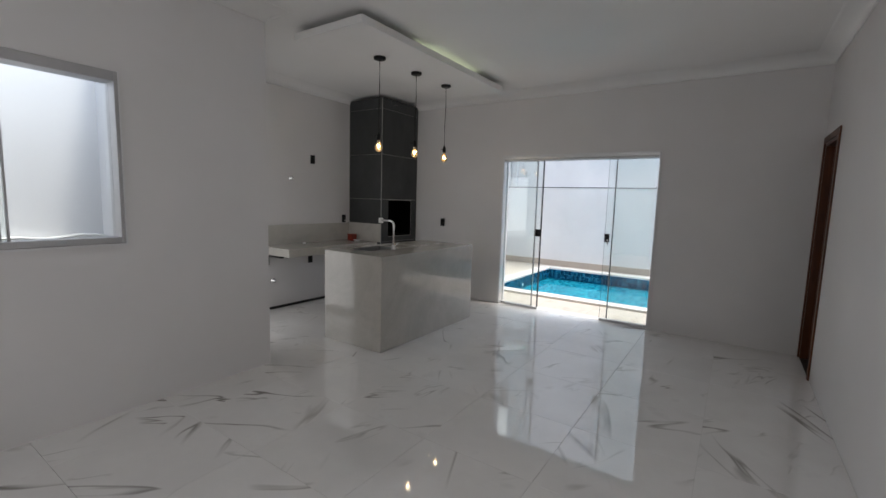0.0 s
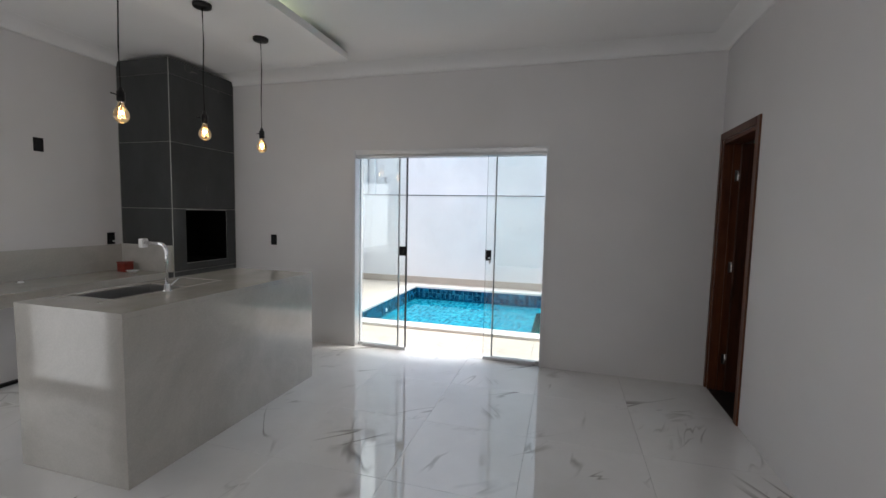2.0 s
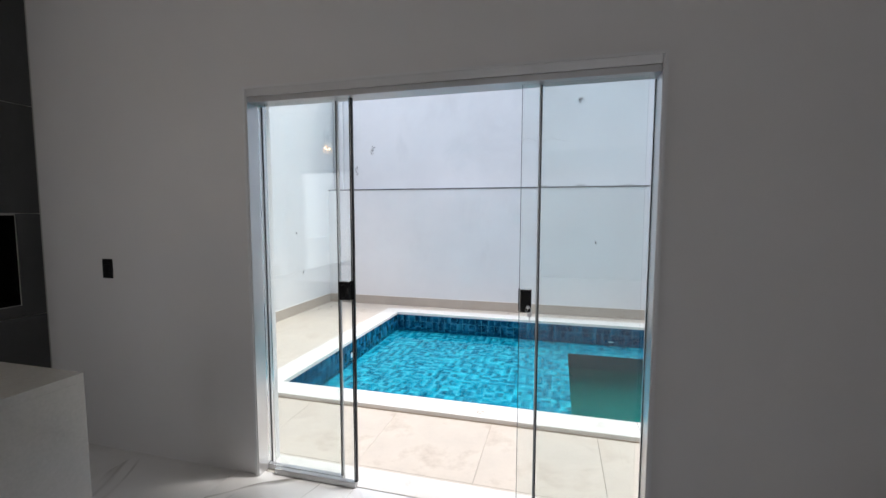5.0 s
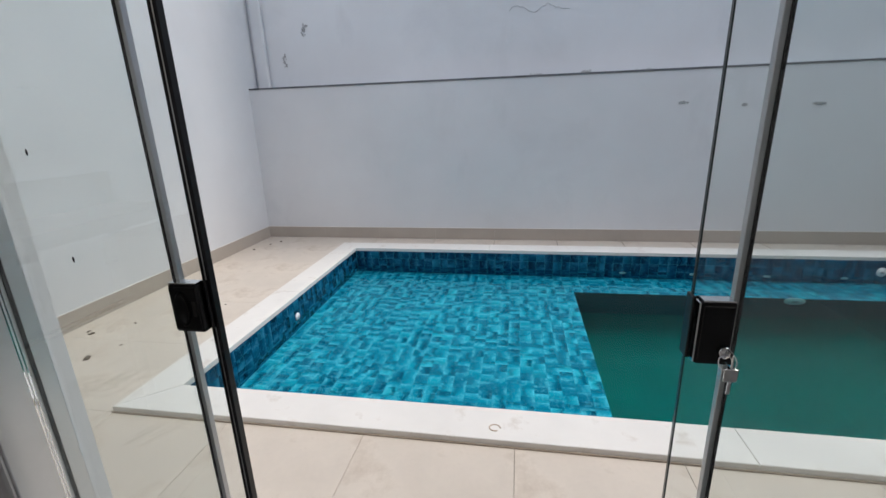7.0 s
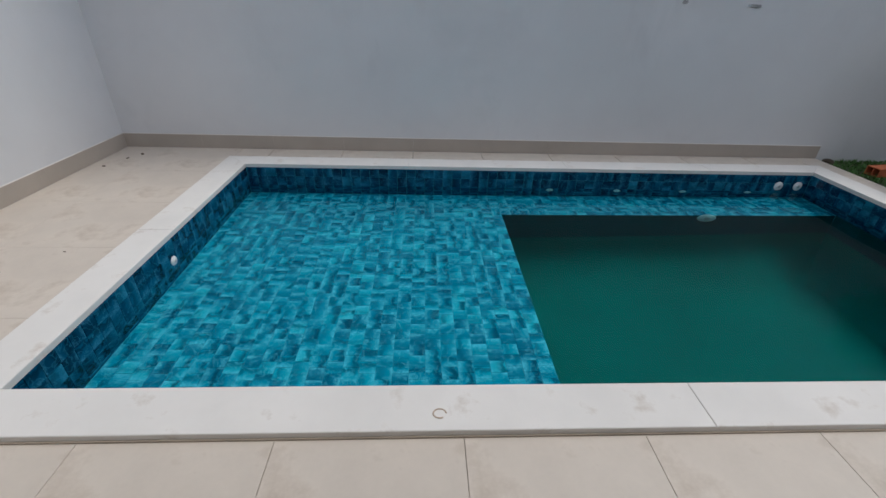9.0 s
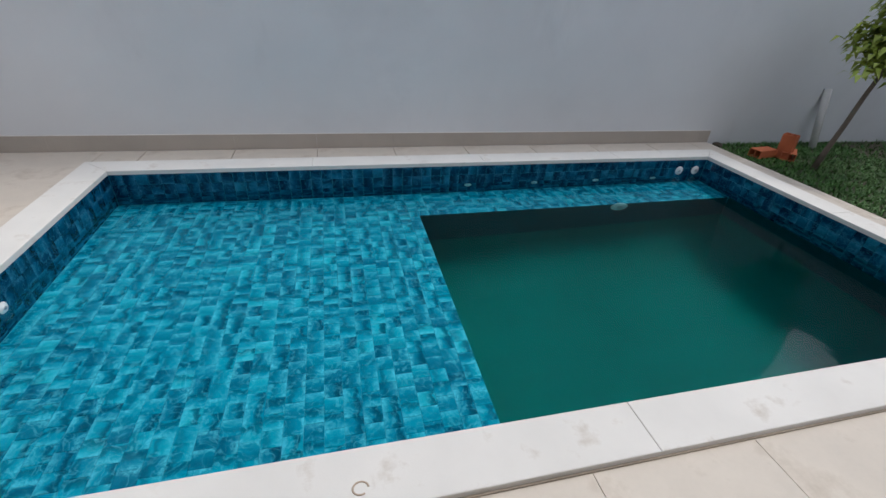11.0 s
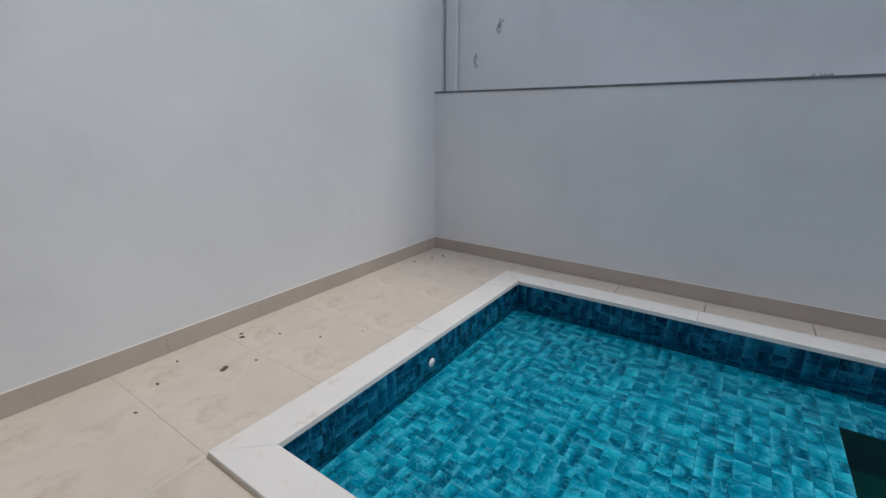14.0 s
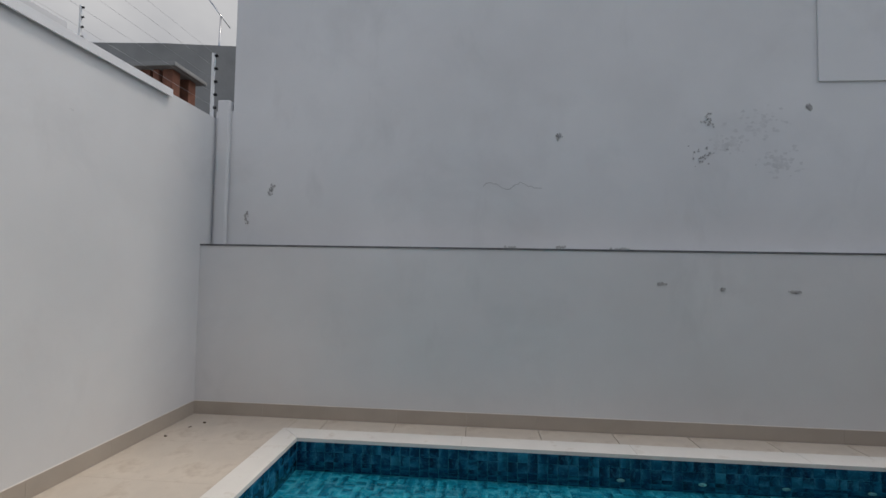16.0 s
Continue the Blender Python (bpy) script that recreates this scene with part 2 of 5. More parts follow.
def quartz():
    n = Nodes("greige_stone_slab")
    v = n.coords(scale=(1, 1, 1), turn=(10, 30, 20))
    soft = n.ramp(n.noise(v, 1.6, 6, 0.6, 0.8), [(0.3, (0.42, 0.40, 0.365)), (0.5, (0.50, 0.48, 0.44)), (0.72, (0.57, 0.55, 0.51))])
    a = n.noise(v, 1.3, 5, 0.6, 1.0)
    line = n.ramp(a, [(0.46, grey(0)), (0.5, grey(0.14)), (0.54, grey(0))])
    col = n.mix(line, soft, (0.64, 0.62, 0.58))
    col = n.mix(0.15, col, n.ramp(n.noise(v, 90, 3), [(0.3, (0.36, 0.34, 0.31)), (0.7, (0.62, 0.6, 0.56))]))
    n.link(col, n.bsdf.inputs["Base Color"])
    n.bsdf.inputs["Roughness"].default_value = 0.09
    n.bsdf.inputs["IOR"].default_value = 1.6
    return n.mat


def outer_wall_paint():
    """White exterior paint with faint roller marks, grime patches and hairline chips."""
    n = Nodes("weathered_white_paint")
    v = n.coords()
    vs = n.coords(scale=(1, 1, 0.35))
    col = n.ramp(n.noise(v, 0.7, 5, 0.55), [(0.3, (0.60, 0.60, 0.605)), (0.7, (0.68, 0.68, 0.685))])
    streak = n.ramp(n.noise(vs, 1.6, 6, 0.62, 0.3), [(0.60, grey(0)), (0.80, grey(0.30))])
    col = n.mix(streak, col, (0.42, 0.42, 0.42))
    cloud = n.ramp(n.noise(v, 0.9, 7, 0.6, 0.4), [(0.55, grey(0)), (0.72, grey(0.24))])
    col = n.mix(cloud, col, (0.46, 0.46, 0.465))
    spots = n.ramp(n.noise(v, 3.3, 9, 0.7), [(0.71, grey(0)), (0.76, grey(0.5))])
    col = n.mix(spots, col, (0.27, 0.27, 0.27))
    n.link(col, n.bsdf.inputs["Base Color"])
    n.bsdf.inputs["Roughness"].default_value = 0.75
    n.bump(n.noise(v, 45, 5, 0.6), 0.25, 0.003)
    return n.mat


TEAL = [(0.0, (0.0, 0.16, 0.26)), (0.25, (0.0, 0.23, 0.345)), (0.7, (0.0, 0.29, 0.415)), (0.93, (0.004, 0.335, 0.455)), (1.0, (0.02, 0.41, 0.52))]
# Same tile as TEAL, with the pool walls' shade put into its colours.
SHADED_TEAL = [(0.0, (0.0, 0.030, 0.075)), (0.3, (0.0, 0.055, 0.12)), (0.7, (0.0, 0.085, 0.17)), (0.93, (0.004, 0.12, 0.21)), (1.0, (0.01, 0.17, 0.27))]

M = {
    "wall": plain("interior_grey_paint", (0.725, 0.71, 0.708), 0.6, var=0.03, scale=1.2, fine=90, bump=0.08),
    "ceiling": plain("white_ceiling_paint", (0.84, 0.835, 0.83), 0.7, var=0.02, scale=1.0, fine=80, bump=0.05),
    "outer": outer_wall_paint(),
    "bright": plain("fresh_white_paint", (0.66, 0.665, 0.68), 0.75, var=0.02, scale=1.0, fine=60, bump=0.1),
    "marble": marble_tile(),
    "grout": plain("pale_grout", (0.60, 0.59, 0.57), 0.9, var=0.1, fine=200, bump=0.2),
    "deck": plain("beige_porcelain_tile", (0.585, 0.51, 0.43), 0.45, var=0.10, scale=2.2, fine=40, bump=0.06, dirt=((0.40, 0.32, 0.245), 2.6, 0.53, 0.74)),
    "deck_grout": plain("brown_grout", (0.40, 0.33, 0.26), 0.9, var=0.2, fine=150),
    "base": plain("taupe_skirting_tile", (0.40, 0.35, 0.30), 0.5, var=0.08, scale=2, fine=60),
    "coping": plain("white_limestone_coping", (0.71, 0.675, 0.63), 0.65, var=0.05, scale=3, fine=120, bump=0.15, dirt=((0.50, 0.43, 0.36), 6.0, 0.58, 0.80)),
    "pool": pool_tile(False, "pool_tile", TEAL, (0.0, 0.036, 0.075), (0.22, 0.66, 0.80)),
    "pool_joined": pool_tile(True, "pool_tile_joined", TEAL, (0.0, 0.036, 0.075), (0.22, 0.66, 0.80)),
    "pool_shaded": pool_tile(True, "pool_tile_shaded", SHADED_TEAL, (0.0, 0.006, 0.026), (0.05, 0.26, 0.40)),
    "pool_grout": plain("blue_grout", (0.05, 0.32, 0.42), 0.8, var=0.1),
    # Murk and gloom of the deep water are put into these two lining colours.
    "deep": plain("water_murk_lining", (0.0, 0.115, 0.10), 0.6, var=0.14, scale=1.2, fine=9, Specular_IOR_Level=0.03),
    "deep_wall": plain("depth_shaded_pool_wall", (0.0, 0.060, 0.066), 0.6, var=0.18, scale=1.6, fine=9, Specular_IOR_Level=0.03),
    "water": water(),
    "slate": slate(),
    "slate_joint": plain("pale_joint_filler", (0.42, 0.42, 0.40), 0.8, var=0.1),
    "firebox_black": plain("black_firebox", (0.003, 0.003, 0.003), 1.0, var=0.3, bump=0.2, Specular_IOR_Level=0.05),
    "quartz": quartz(),
    "steel": plain("brushed_steel", (0.52, 0.52, 0.52), 0.28, 1.0, var=0.06, scale=8, fine=150),
    "chrome": plain("chrome", (0.82, 0.82, 0.83), 0.08, 1.0, var=0.02),
    "alu": plain("grey_aluminium", (0.50, 0.50, 0.51), 0.38, 0.85, var=0.05, scale=6, fine=120),
    "alu_pale": plain("pale_grey_aluminium", (0.70, 0.70, 0.71), 0.32, 0.7, var=0.04, scale=6, fine=120),
    "alu_white": plain("white_aluminium", (0.74, 0.74, 0.75), 0.4, 0.0, var=0.03),
    "black": plain("black_plastic", (0.010, 0.010, 0.011), 0.35, var=0.2, fine=120, Specular_IOR_Level=0.25),
    "brown_cord": plain("black_fabric_cord", (0.015, 0.014, 0.013), 0.8, var=0.2, fine=300),
    "wood": wood("stained_door_wood", (0.055, 0.014, 0.004), (0.135, 0.040, 0.012), 0.38),
    "wood_dark": wood("dark_door_leaf_wood", (0.035, 0.010, 0.004), (0.085, 0.025, 0.009), 0.42),
    "pane": glass("clear_tempered_glass", (0.95, 0.985, 0.975)).mat,
    "bulb": glass("amber_bulb_glass", (1.0, 0.74, 0.42)).mat,
    "glass_edge": plain("green_glass_edge", (0.045, 0.06, 0.058), 0.2, var=0.1),
    "filament": glow("filament", (1.0, 0.60, 0.24), 2.0),
    "led": glow("led_strip", (0.90, 1.0, 0.70), 1.0),
    "white_plastic": plain("white_plastic", (0.78, 0.78, 0.77), 0.35, var=0.03),
    "terracotta": plain("orange_terracotta", (0.50, 0.13, 0.05), 0.8, var=0.15, scale=6, fine=60, bump=0.2),
    "red": plain("red_lacquer", (0.24, 0.025, 0.012), 0.4, var=0.15, scale=20),
    "concrete": plain("raw_grey_concrete", (0.26, 0.26, 0.255), 0.85, var=0.18, scale=1.2, fine=30, bump=0.2),
    "old_brick": plain("smoked_brick", (0.20, 0.085, 0.055), 0.9, var=0.35, scale=6, fine=40, bump=0.4),
    "dark_line": plain("shadow_gap_strip", (0.13, 0.13, 0.135), 0.9, var=0.4, scale=5, fine=30, bump=0.3),
    "soil": plain("dark_soil", (0.06, 0.045, 0.03), 0.95, var=0.3, scale=4, fine=60, bump=0.5),
    "grass": plain("lawn_blade", (0.042, 0.125, 0.016), 0.6, var=0.4, scale=3, fine=30),
    "bark": plain("grey_brown_bark", (0.14, 0.11, 0.085), 0.9, var=0.3, scale=9, fine=50, bump=0.5),
    "leaf": plain("yellow_green_leaf", (0.27, 0.33, 0.045), 0.5, var=0.45, scale=4, fine=12),
    "plank": plain("whitewashed_plank", (0.52, 0.50, 0.47), 0.8, var=0.12, scale=5, fine=50, bump=0.2),
    "yellow": plain("yellow_enamel", (0.72, 0.42, 0.02), 0.5, var=0.06),
    "sign_ink": plain("black_ink", (0.03, 0.025, 0.01), 0.6, var=0.1),
    "brass": plain("worn_brass", (0.55, 0.40, 0.20), 0.35, 0.9, var=0.1),
    "plaster": plain("rough_white_plaster", (0.72, 0.71, 0.69), 0.9, var=0.1, scale=8, fine=30, bump=0.6, dist=0.01),
    "stone_dark": plain("black_granite", (0.03, 0.028, 0.026), 0.3, var=0.3, scale=30, fine=200),
    "debris": plain("dry_leaf_debris", (0.10, 0.07, 0.045), 0.9, var=0.4, scale=40),
    "rust": plain("faded_rust", (0.47, 0.37, 0.28), 0.9, var=0.15, scale=40),
    "smear": plain("pale_grime", (0.575, 0.575, 0.58), 0.85, var=0.12, scale=9, fine=60),
    "stain": plain("flaked_grey_render", (0.37, 0.365, 0.36), 0.95, var=0.35, scale=20, fine=90, bump=0.5),
}


# ---- mesh helpers ----
def box(bm, x0, x1, y0, y1, z0, z1, bevel=0.0):
    r = bmesh.ops.create_cube(bm, size=1.0, matrix=Matrix.Translation(((x0 + x1) / 2, (y0 + y1) / 2, (z0 + z1) / 2)) @ Matrix.Diagonal((abs(x1 - x0), abs(y1 - y0), abs(z1 - z0), 1)))
    if bevel:
        edges = {e for v in r["verts"] for e in v.link_edges}
        bmesh.ops.bevel(bm, geom=list(edges), offset=bevel, segments=2, affect="EDGES", profile=0.5)
    return bm


def boxes(*items, bevel=0.0):
    bm = bmesh.new()
    for b in items:
        box(bm, *b, bevel=bevel)
    return bm


def lathe(profile, segments=24, matrix=None):
    """Turn a profile of (radius, height) round z."""
    bm = bmesh.new()
    rings = []
    for r, z in profile:
        if r < 1e-5:
            rings.append([bm.verts.new((0, 0, z))])
        else:
            rings.append([bm.verts.new((r * math.cos(a), r * math.sin(a), z)) for a in (2 * math.pi * i / segments for i in range(segments))])
    for a, b in zip(rings, rings[1:]):
        for i in range(segments):
            j = (i + 1) % segments
            quad = [a[i % len(a)], a[j % len(a)], b[j % len(b)], b[i % len(b)]]
            quad = list(dict.fromkeys(quad))
            if len(quad) > 2:
                bm.faces.new(quad)
    for f in bm.faces:
        f.smooth = True
    bmesh.ops.recalc_face_normals(bm, faces=bm.faces[:])
    if matrix:
        bm.transform(matrix)
    return bm


def tube(points, radius, segments=12, taper=None):
    """A round bar along points; taper gives each point its own radius."""
    bm = bmesh.new()
    pts = [Vector(p) for p in points]
    rings = []
    for i, p in enumerate(pts):
        d = (pts[min(i + 1, len(pts) - 1)] - pts[max(i - 1, 0)]).normalized()
        side = d.cross(Vector((0, 0, 1)))
        if side.length < 1e-3:
            side = Vector((1, 0, 0))
        side.normalize()
        up = side.cross(d).normalized()
        r = taper[i] if taper else radius
        rings.append([bm.verts.new(p + r * (math.cos(a) * side + math.sin(a) * up)) for a in (2 * math.pi * k / segments for k in range(segments))])
    for a, b in zip(rings, rings[1:]):
        for k in range(segments):
            bm.faces.new((a[k], a[(k + 1) % segments], b[(k + 1) % segments], b[k]))
    bm.faces.new(rings[0][::-1])
    bm.faces.new(rings[-1])
    for f in bm.faces:
        f.smooth = len(f.verts) == 4
    bmesh.ops.recalc_face_normals(bm, faces=bm.faces[:])
    return bm


def holed_slab(outer, inner, z0, z1):
    """A slab with one rectangular hole."""
    bm = bmesh.new()
    rings = []
    for (x0, x1, y0, y1), z in ((outer, z0), (outer, z1), (inner, z1), (inner, z0)):
        rings.append([bm.verts.new(p) for p in ((x0, y0, z), (x1, y0, z), (x1, y1, z), (x0, y1, z))])
    for a, b in zip(rings, rings[1:] + rings[:1]):
        for i in range(4):
            bm.faces.new((a[i], a[(i + 1) % 4], b[(i + 1) % 4], b[i]))
    bmesh.ops.recalc_face_normals(bm, faces=bm.faces[:])
    return bm


def open_box(x0, x1, y0, y1, z0, z1):
    """A lining open on its +x side, with thickness."""
    bm = bmesh.new()
    c = ((y0, z0), (y1, z0), (y1, z1), (y0, z1))
    t = 0.012
    ci = ((y0 + t, z0 + t), (y1 - t, z0 + t), (y1 - t, z1 - t), (y0 + t, z1 - t))
    rings = [[bm.verts.new((x, *p)) for p in q] for x, q in ((x0, c), (x1, c), (x1, ci), (x0 + t, ci))]
    for a, b in zip(rings, rings[1:]):
        for i in range(4):
            bm.faces.new((a[i], a[(i + 1) % 4], b[(i + 1) % 4], b[i]))
    bm.faces.new(rings[0][::-1])
    bm.faces.new(rings[-1])
    bmesh.ops.recalc_face_normals(bm, faces=bm.faces[:])
    return bm


def mesh_of(name, bm, material):
    me = bpy.data.meshes.new(name)
    bm.to_mesh(me)
    bm.free()
    me.materials.append(M[material])
    return me


def part(name, bm, material, parent, label=""):
    """One mesh object under a thing or a part."""
    ob = new(name, mesh_of(name, bm, material))
    ob.parent = parent
    if label:
        ob["label"] = label
    return ob


def thing(name, label, category, at=(0, 0, 0), group="", kind="", turn=0):
    ob = new(name)
    ob.matrix_world = pose(*at, 0, 0, turn)
    ob.empty_display_size = 0.1
    return tagged(ob, label, category, group, kind)


def solid(name, bm, material, label, category, group="", kind="structure"):
    return tagged(new(name, mesh_of(name, bm, material)), label, category, group, kind)


def tile_mesh(name, w, d, h, material, bevel=0.0008):
    """A flat tile with a chamfered rim, its top at z = 0."""
    bm = bmesh.new()
    low = [bm.verts.new((sx * w / 2, sy * d / 2, -h)) for sx, sy in ((-1, -1), (1, -1), (1, 1), (-1, 1))]
    mid = [bm.verts.new((sx * w / 2, sy * d / 2, -bevel)) for sx, sy in ((-1, -1), (1, -1), (1, 1), (-1, 1))]
    top = [bm.verts.new((sx * (w / 2 - bevel), sy * (d / 2 - bevel), 0)) for sx, sy in ((-1, -1), (1, -1), (1, 1), (-1, 1))]
    for a, b in ((low, mid), (mid, top)):
        for i in range(4):
            bm.faces.new((a[i], a[(i + 1) % 4], b[(i + 1) % 4], b[i]))
    bm.faces.new(top)
    bm.faces.new(low[::-1])
    layer = bm.loops.layers.uv.new("UVMap")
    for f in bm.faces:
        for loop in f.loops:
            loop[layer].uv = (loop.vert.co.x / w + 0.5, loop.vert.co.y / d + 0.5)
    return mesh_of(name, bm, material)


TILE_CACHE = {}


def lay(name, parent, x0, x1, y0, y1, z, h, gap, material, turn=None):
    """One tile that fills a cell, short of the joint."""
    w, d = round(x1 - x0 - gap, 4), round(y1 - y0 - gap, 4)
    if w < 0.01 or d < 0.01:
        return None
    key = (name, w, d, h, material)
    if key not in TILE_CACHE:
        TILE_CACHE[key] = tile_mesh(name, w, d, h, material)
    ob = new(name, TILE_CACHE[key])
    ob.matrix_world = pose((x0 + x1) / 2, (y0 + y1) / 2, z)
    ob.parent = parent
    return ob


def cuts(lo, hi, start, step):
    """Grid lines between lo and hi, with both ends."""
    k = math.ceil((lo - start) / step + 1e-6)
    lines = [lo]
    while start + k * step < hi - 0.005:
        if start + k * step > lo + 0.005:
            lines.append(start + k * step)
        k += 1
    return lines + [hi]


# ---- the house: fitted plan ----
XW, XE = -2.20, 3.485          # kitchen's west wall, living room's east wall
XL, YK = -0.51, -3.455         # living room's west wall and the corner where the kitchen opens
YS = -8.2                      # back of the room
H = 3.0                        # ceiling
DX0, DX1W, DH = 0.025, 2.048, 2.135   # opening of the glass door
YN = -0.05                     # inner face of the wall with the glass door
CX, CY = -2.153, 4.593         # courtyard: west wall and back wall
PX0, PX1, PY0, PY1 = -0.685, 5.10, 1.19, 3.99   # pool, inside the coping
CB = 0.24                      # coping's width
WATER = -0.215
DECK = -0.037

# walls
solid("wall_north", boxes((-2.35, DX0, YN, 0.15, -0.1, 3.35), (DX1W, 9.6, YN, 0.15, -0.1, 3.35), (DX0, DX1W, YN, 0.15, DH, 3.35)), "wall", "pale grey painted wall with the glass door opening", "wall")
solid("wall_north_outside", boxes((-2.15, DX0 - 0.05, 0.15, 0.165, -0.1, 3.35), (DX1W + 0.05, 9.6, 0.15, 0.165, -0.1, 3.35), (DX0 - 0.05, DX1W + 0.05, 0.15, 0.165, DH + 0.05, 3.35)), "outer", "white painted outer face of the house wall", "wall")
solid("wall_west_kitchen", boxes((-2.35, XW, -3.605, 0, -0.1, 3.35)), "wall", "pale grey painted kitchen wall", "wall")
solid("wall_south_kitchen", boxes((XW, -1.95, -3.605, YK, -0.1, 3.35), (-1.05, XL, -3.605, YK, -0.1, 3.35), (-1.95, -1.05, -3.605, YK, 2.1, 3.35), (-1.95, -1.05, -3.605, YK, -0.1, -0.011)), "wall", "pale grey painted wall beside the kitchen", "wall")
WY0, WY1, WZ0, WZ1 = -5.72, -4.51, 1.15, 2.24
# The gap from y -7.8 to -6.3 is added, unseen, for the fill lamp.
solid("wall_west_living", boxes((-0.66, XL, YS, -7.8, -0.1, 3.35), (-0.66, XL, -6.3, WY0, -0.1, 3.35), (-0.66, XL, -7.8, -6.3, -0.1, 0.8), (-0.66, XL, -7.8, -6.3, 2.3, 3.35), (-0.66, XL, WY1, -3.605, -0.1, 3.35), (-0.66, XL, WY0, WY1, -0.1, WZ0), (-0.66, XL, WY0, WY1, WZ1, 3.35)), "wall", "pale grey painted wall with a sliding window", "wall")
solid("wall_south", boxes((-0.66, 3.635, YS - 0.15, YS, -0.1, 3.35)), "wall", "pale grey painted back wall", "wall")
EY0, EY1, EH = -0.765, -0.085, 2.145
solid("wall_east", boxes((XE, 3.635, YS, EY0, -0.1, 3.35), (XE, 3.635, EY1, 0, -0.1, 3.35), (XE, 3.635, EY0, EY1, EH, 3.35)), "wall", "pale grey painted wall with a wooden doorway", "wall")
solid("wall_side_room", boxes((3.635, 5.3, -2.0, -1.85, -0.1, 3.0), (5.15, 5.3, -1.85, 0, -0.1, 3.0)), "wall", "plain walls of the unlit side room", "wall")
solid("floor_side_room", boxes((3.487, 5.15, -1.85, -0.001, -0.12, -0.004)), "stone_dark", "dark floor of the unlit side room", "floor")
solid("ceiling_side_room", boxes((3.635, 5.15, -1.85, 0, 2.7, 2.8)), "ceiling", "plain ceiling of the unlit side room", "ceiling")
solid("ceiling", boxes((-2.2, 3.485, YS, 0, H, H + 0.12)), "ceiling", "white plaster ceiling", "ceiling")
solid("roof", boxes((-2.35, -0.66, -3.605, 0.15, 3.36, 3.5), (-0.66, 9.6, YS, 0.15, 3.36, 3.5)), "concrete", "flat concrete roof of the house", "roof")


def cornice():
    """A coved plaster moulding along the ceiling's edges."""
    bm = bmesh.new()
    prof = [(0.0, 2.895)] + [(0.15 - 0.14 * math.cos(a), 2.895 + 0.103 * math.sin(a)) for a in (math.pi / 2 * k / 9 for k in range(0, 10))] + [(0.15, 3.0), (0.0, 3.0)]
    loop = [(3.485, YN, -1, -1), (-2.2, YN, 1, -1), (-2.2, YK, 1, 1), (XL, YK, 1, 1), (XL, YS, 1, 1), (3.485, YS, -1, 1)]
    rings = [[bm.verts.new((x + sx * o, y + sy * o, z)) for o, z in prof] for x, y, sx, sy in loop]
    n = len(prof)
    for a, b in zip(rings, rings[1:] + rings[:1]):
        for i in range(n):
            f = bm.faces.new((a[i], a[(i + 1) % n], b[(i + 1) % n], b[i]))
            f.smooth = 1 <= i <= 9
    bmesh.ops.recalc_face_normals(bm, faces=bm.faces[:])
    return bm


solid("trim", cornice(), "ceiling", "white coved plaster cornice", "cornice")

# lowered ceiling panel over the island, with a light strip on its edge
TX0, TX1, TY0, TY1 = -0.60, 0.24, -3.10, -0.60
tray = thing("lowered_ceiling_panel", "white plaster panel hung over the kitchen island", "ceiling panel", kind="structure")
part("panel", boxes((TX0, TX1, TY0, TY1, 2.878, 2.895), bevel=0.003), "ceiling", tray)
part("core", boxes((TX0 + 0.16, TX1 - 0.16, TY0 + 0.16, TY1 - 0.16, 2.895, H)), "ceiling", tray)
for nm, b in (("lip", (TX0, TX0 + 0.015, TY0, TY1, 2.895, 2.94)), ("lip", (TX1 - 0.015, TX1, TY0, TY1, 2.895, 2.94)), ("lip", (TX0 + 0.015, TX1 - 0.015, TY0, TY0 + 0.015, 2.895, 2.94)), ("lip", (TX0 + 0.015, TX1 - 0.015, TY1 - 0.015, TY1, 2.895, 2.94))):
    part(nm, boxes(b), "ceiling", tray)
part("light_strip", boxes((TX1 - 0.155, TX1 - 0.145, TY0 + 0.9, TY1 - 0.62, 2.898, 2.91)), "led", tray, "dim yellow-green light strip")

# ---- glass door ----
door = thing("door_1", "four-leaf sliding glass door standing half open", "glass door", kind="structure")
F0, F1 = DX0 + 0.015, DX1W - 0.015
part("door_frame", boxes((DX0, F0, YN - 0.013, 0.10, 0, DH), (F1, DX1W, YN - 0.013, 0.10, 0, DH), (F0, F1, YN - 0.013, 0.10, DH - 0.045, DH), bevel=0.003), "alu_pale", door, "pale grey aluminium frame")
part("architrave", boxes((DX0 - 0.006, DX0 + 0.008, YN - 0.018, YN - 0.0135, 0, DH + 0.006), (DX1W - 0.008, DX1W + 0.006, YN - 0.018, YN - 0.0135, 0, DH + 0.006), (DX0 + 0.008, DX1W - 0.008, YN - 0.018, YN - 0.0135, DH - 0.006, DH + 0.006)), "alu_white", door)
for xa, xb in ((F0, F0 + 0.004), (F1 - 0.004, F1)):
    part("jamb_seal", boxes((xa, xb, 0.052, 0.060, 0.0, DH - 0.05)), "black", door, "black rubber seal")
part("head_track", boxes((F0, F1, YN - 0.008, 0.055, DH - 0.075, DH - 0.0455), bevel=0.003), "alu", door, "grey aluminium head track")
part("sill", boxes((DX0 - 0.02, DX1W + 0.02, 0.0, 0.17, -0.05, -0.001)), "coping", door, "pale stone threshold")
YA, YB = -0.013, 0.024         # sliding leaves and fixed leaves


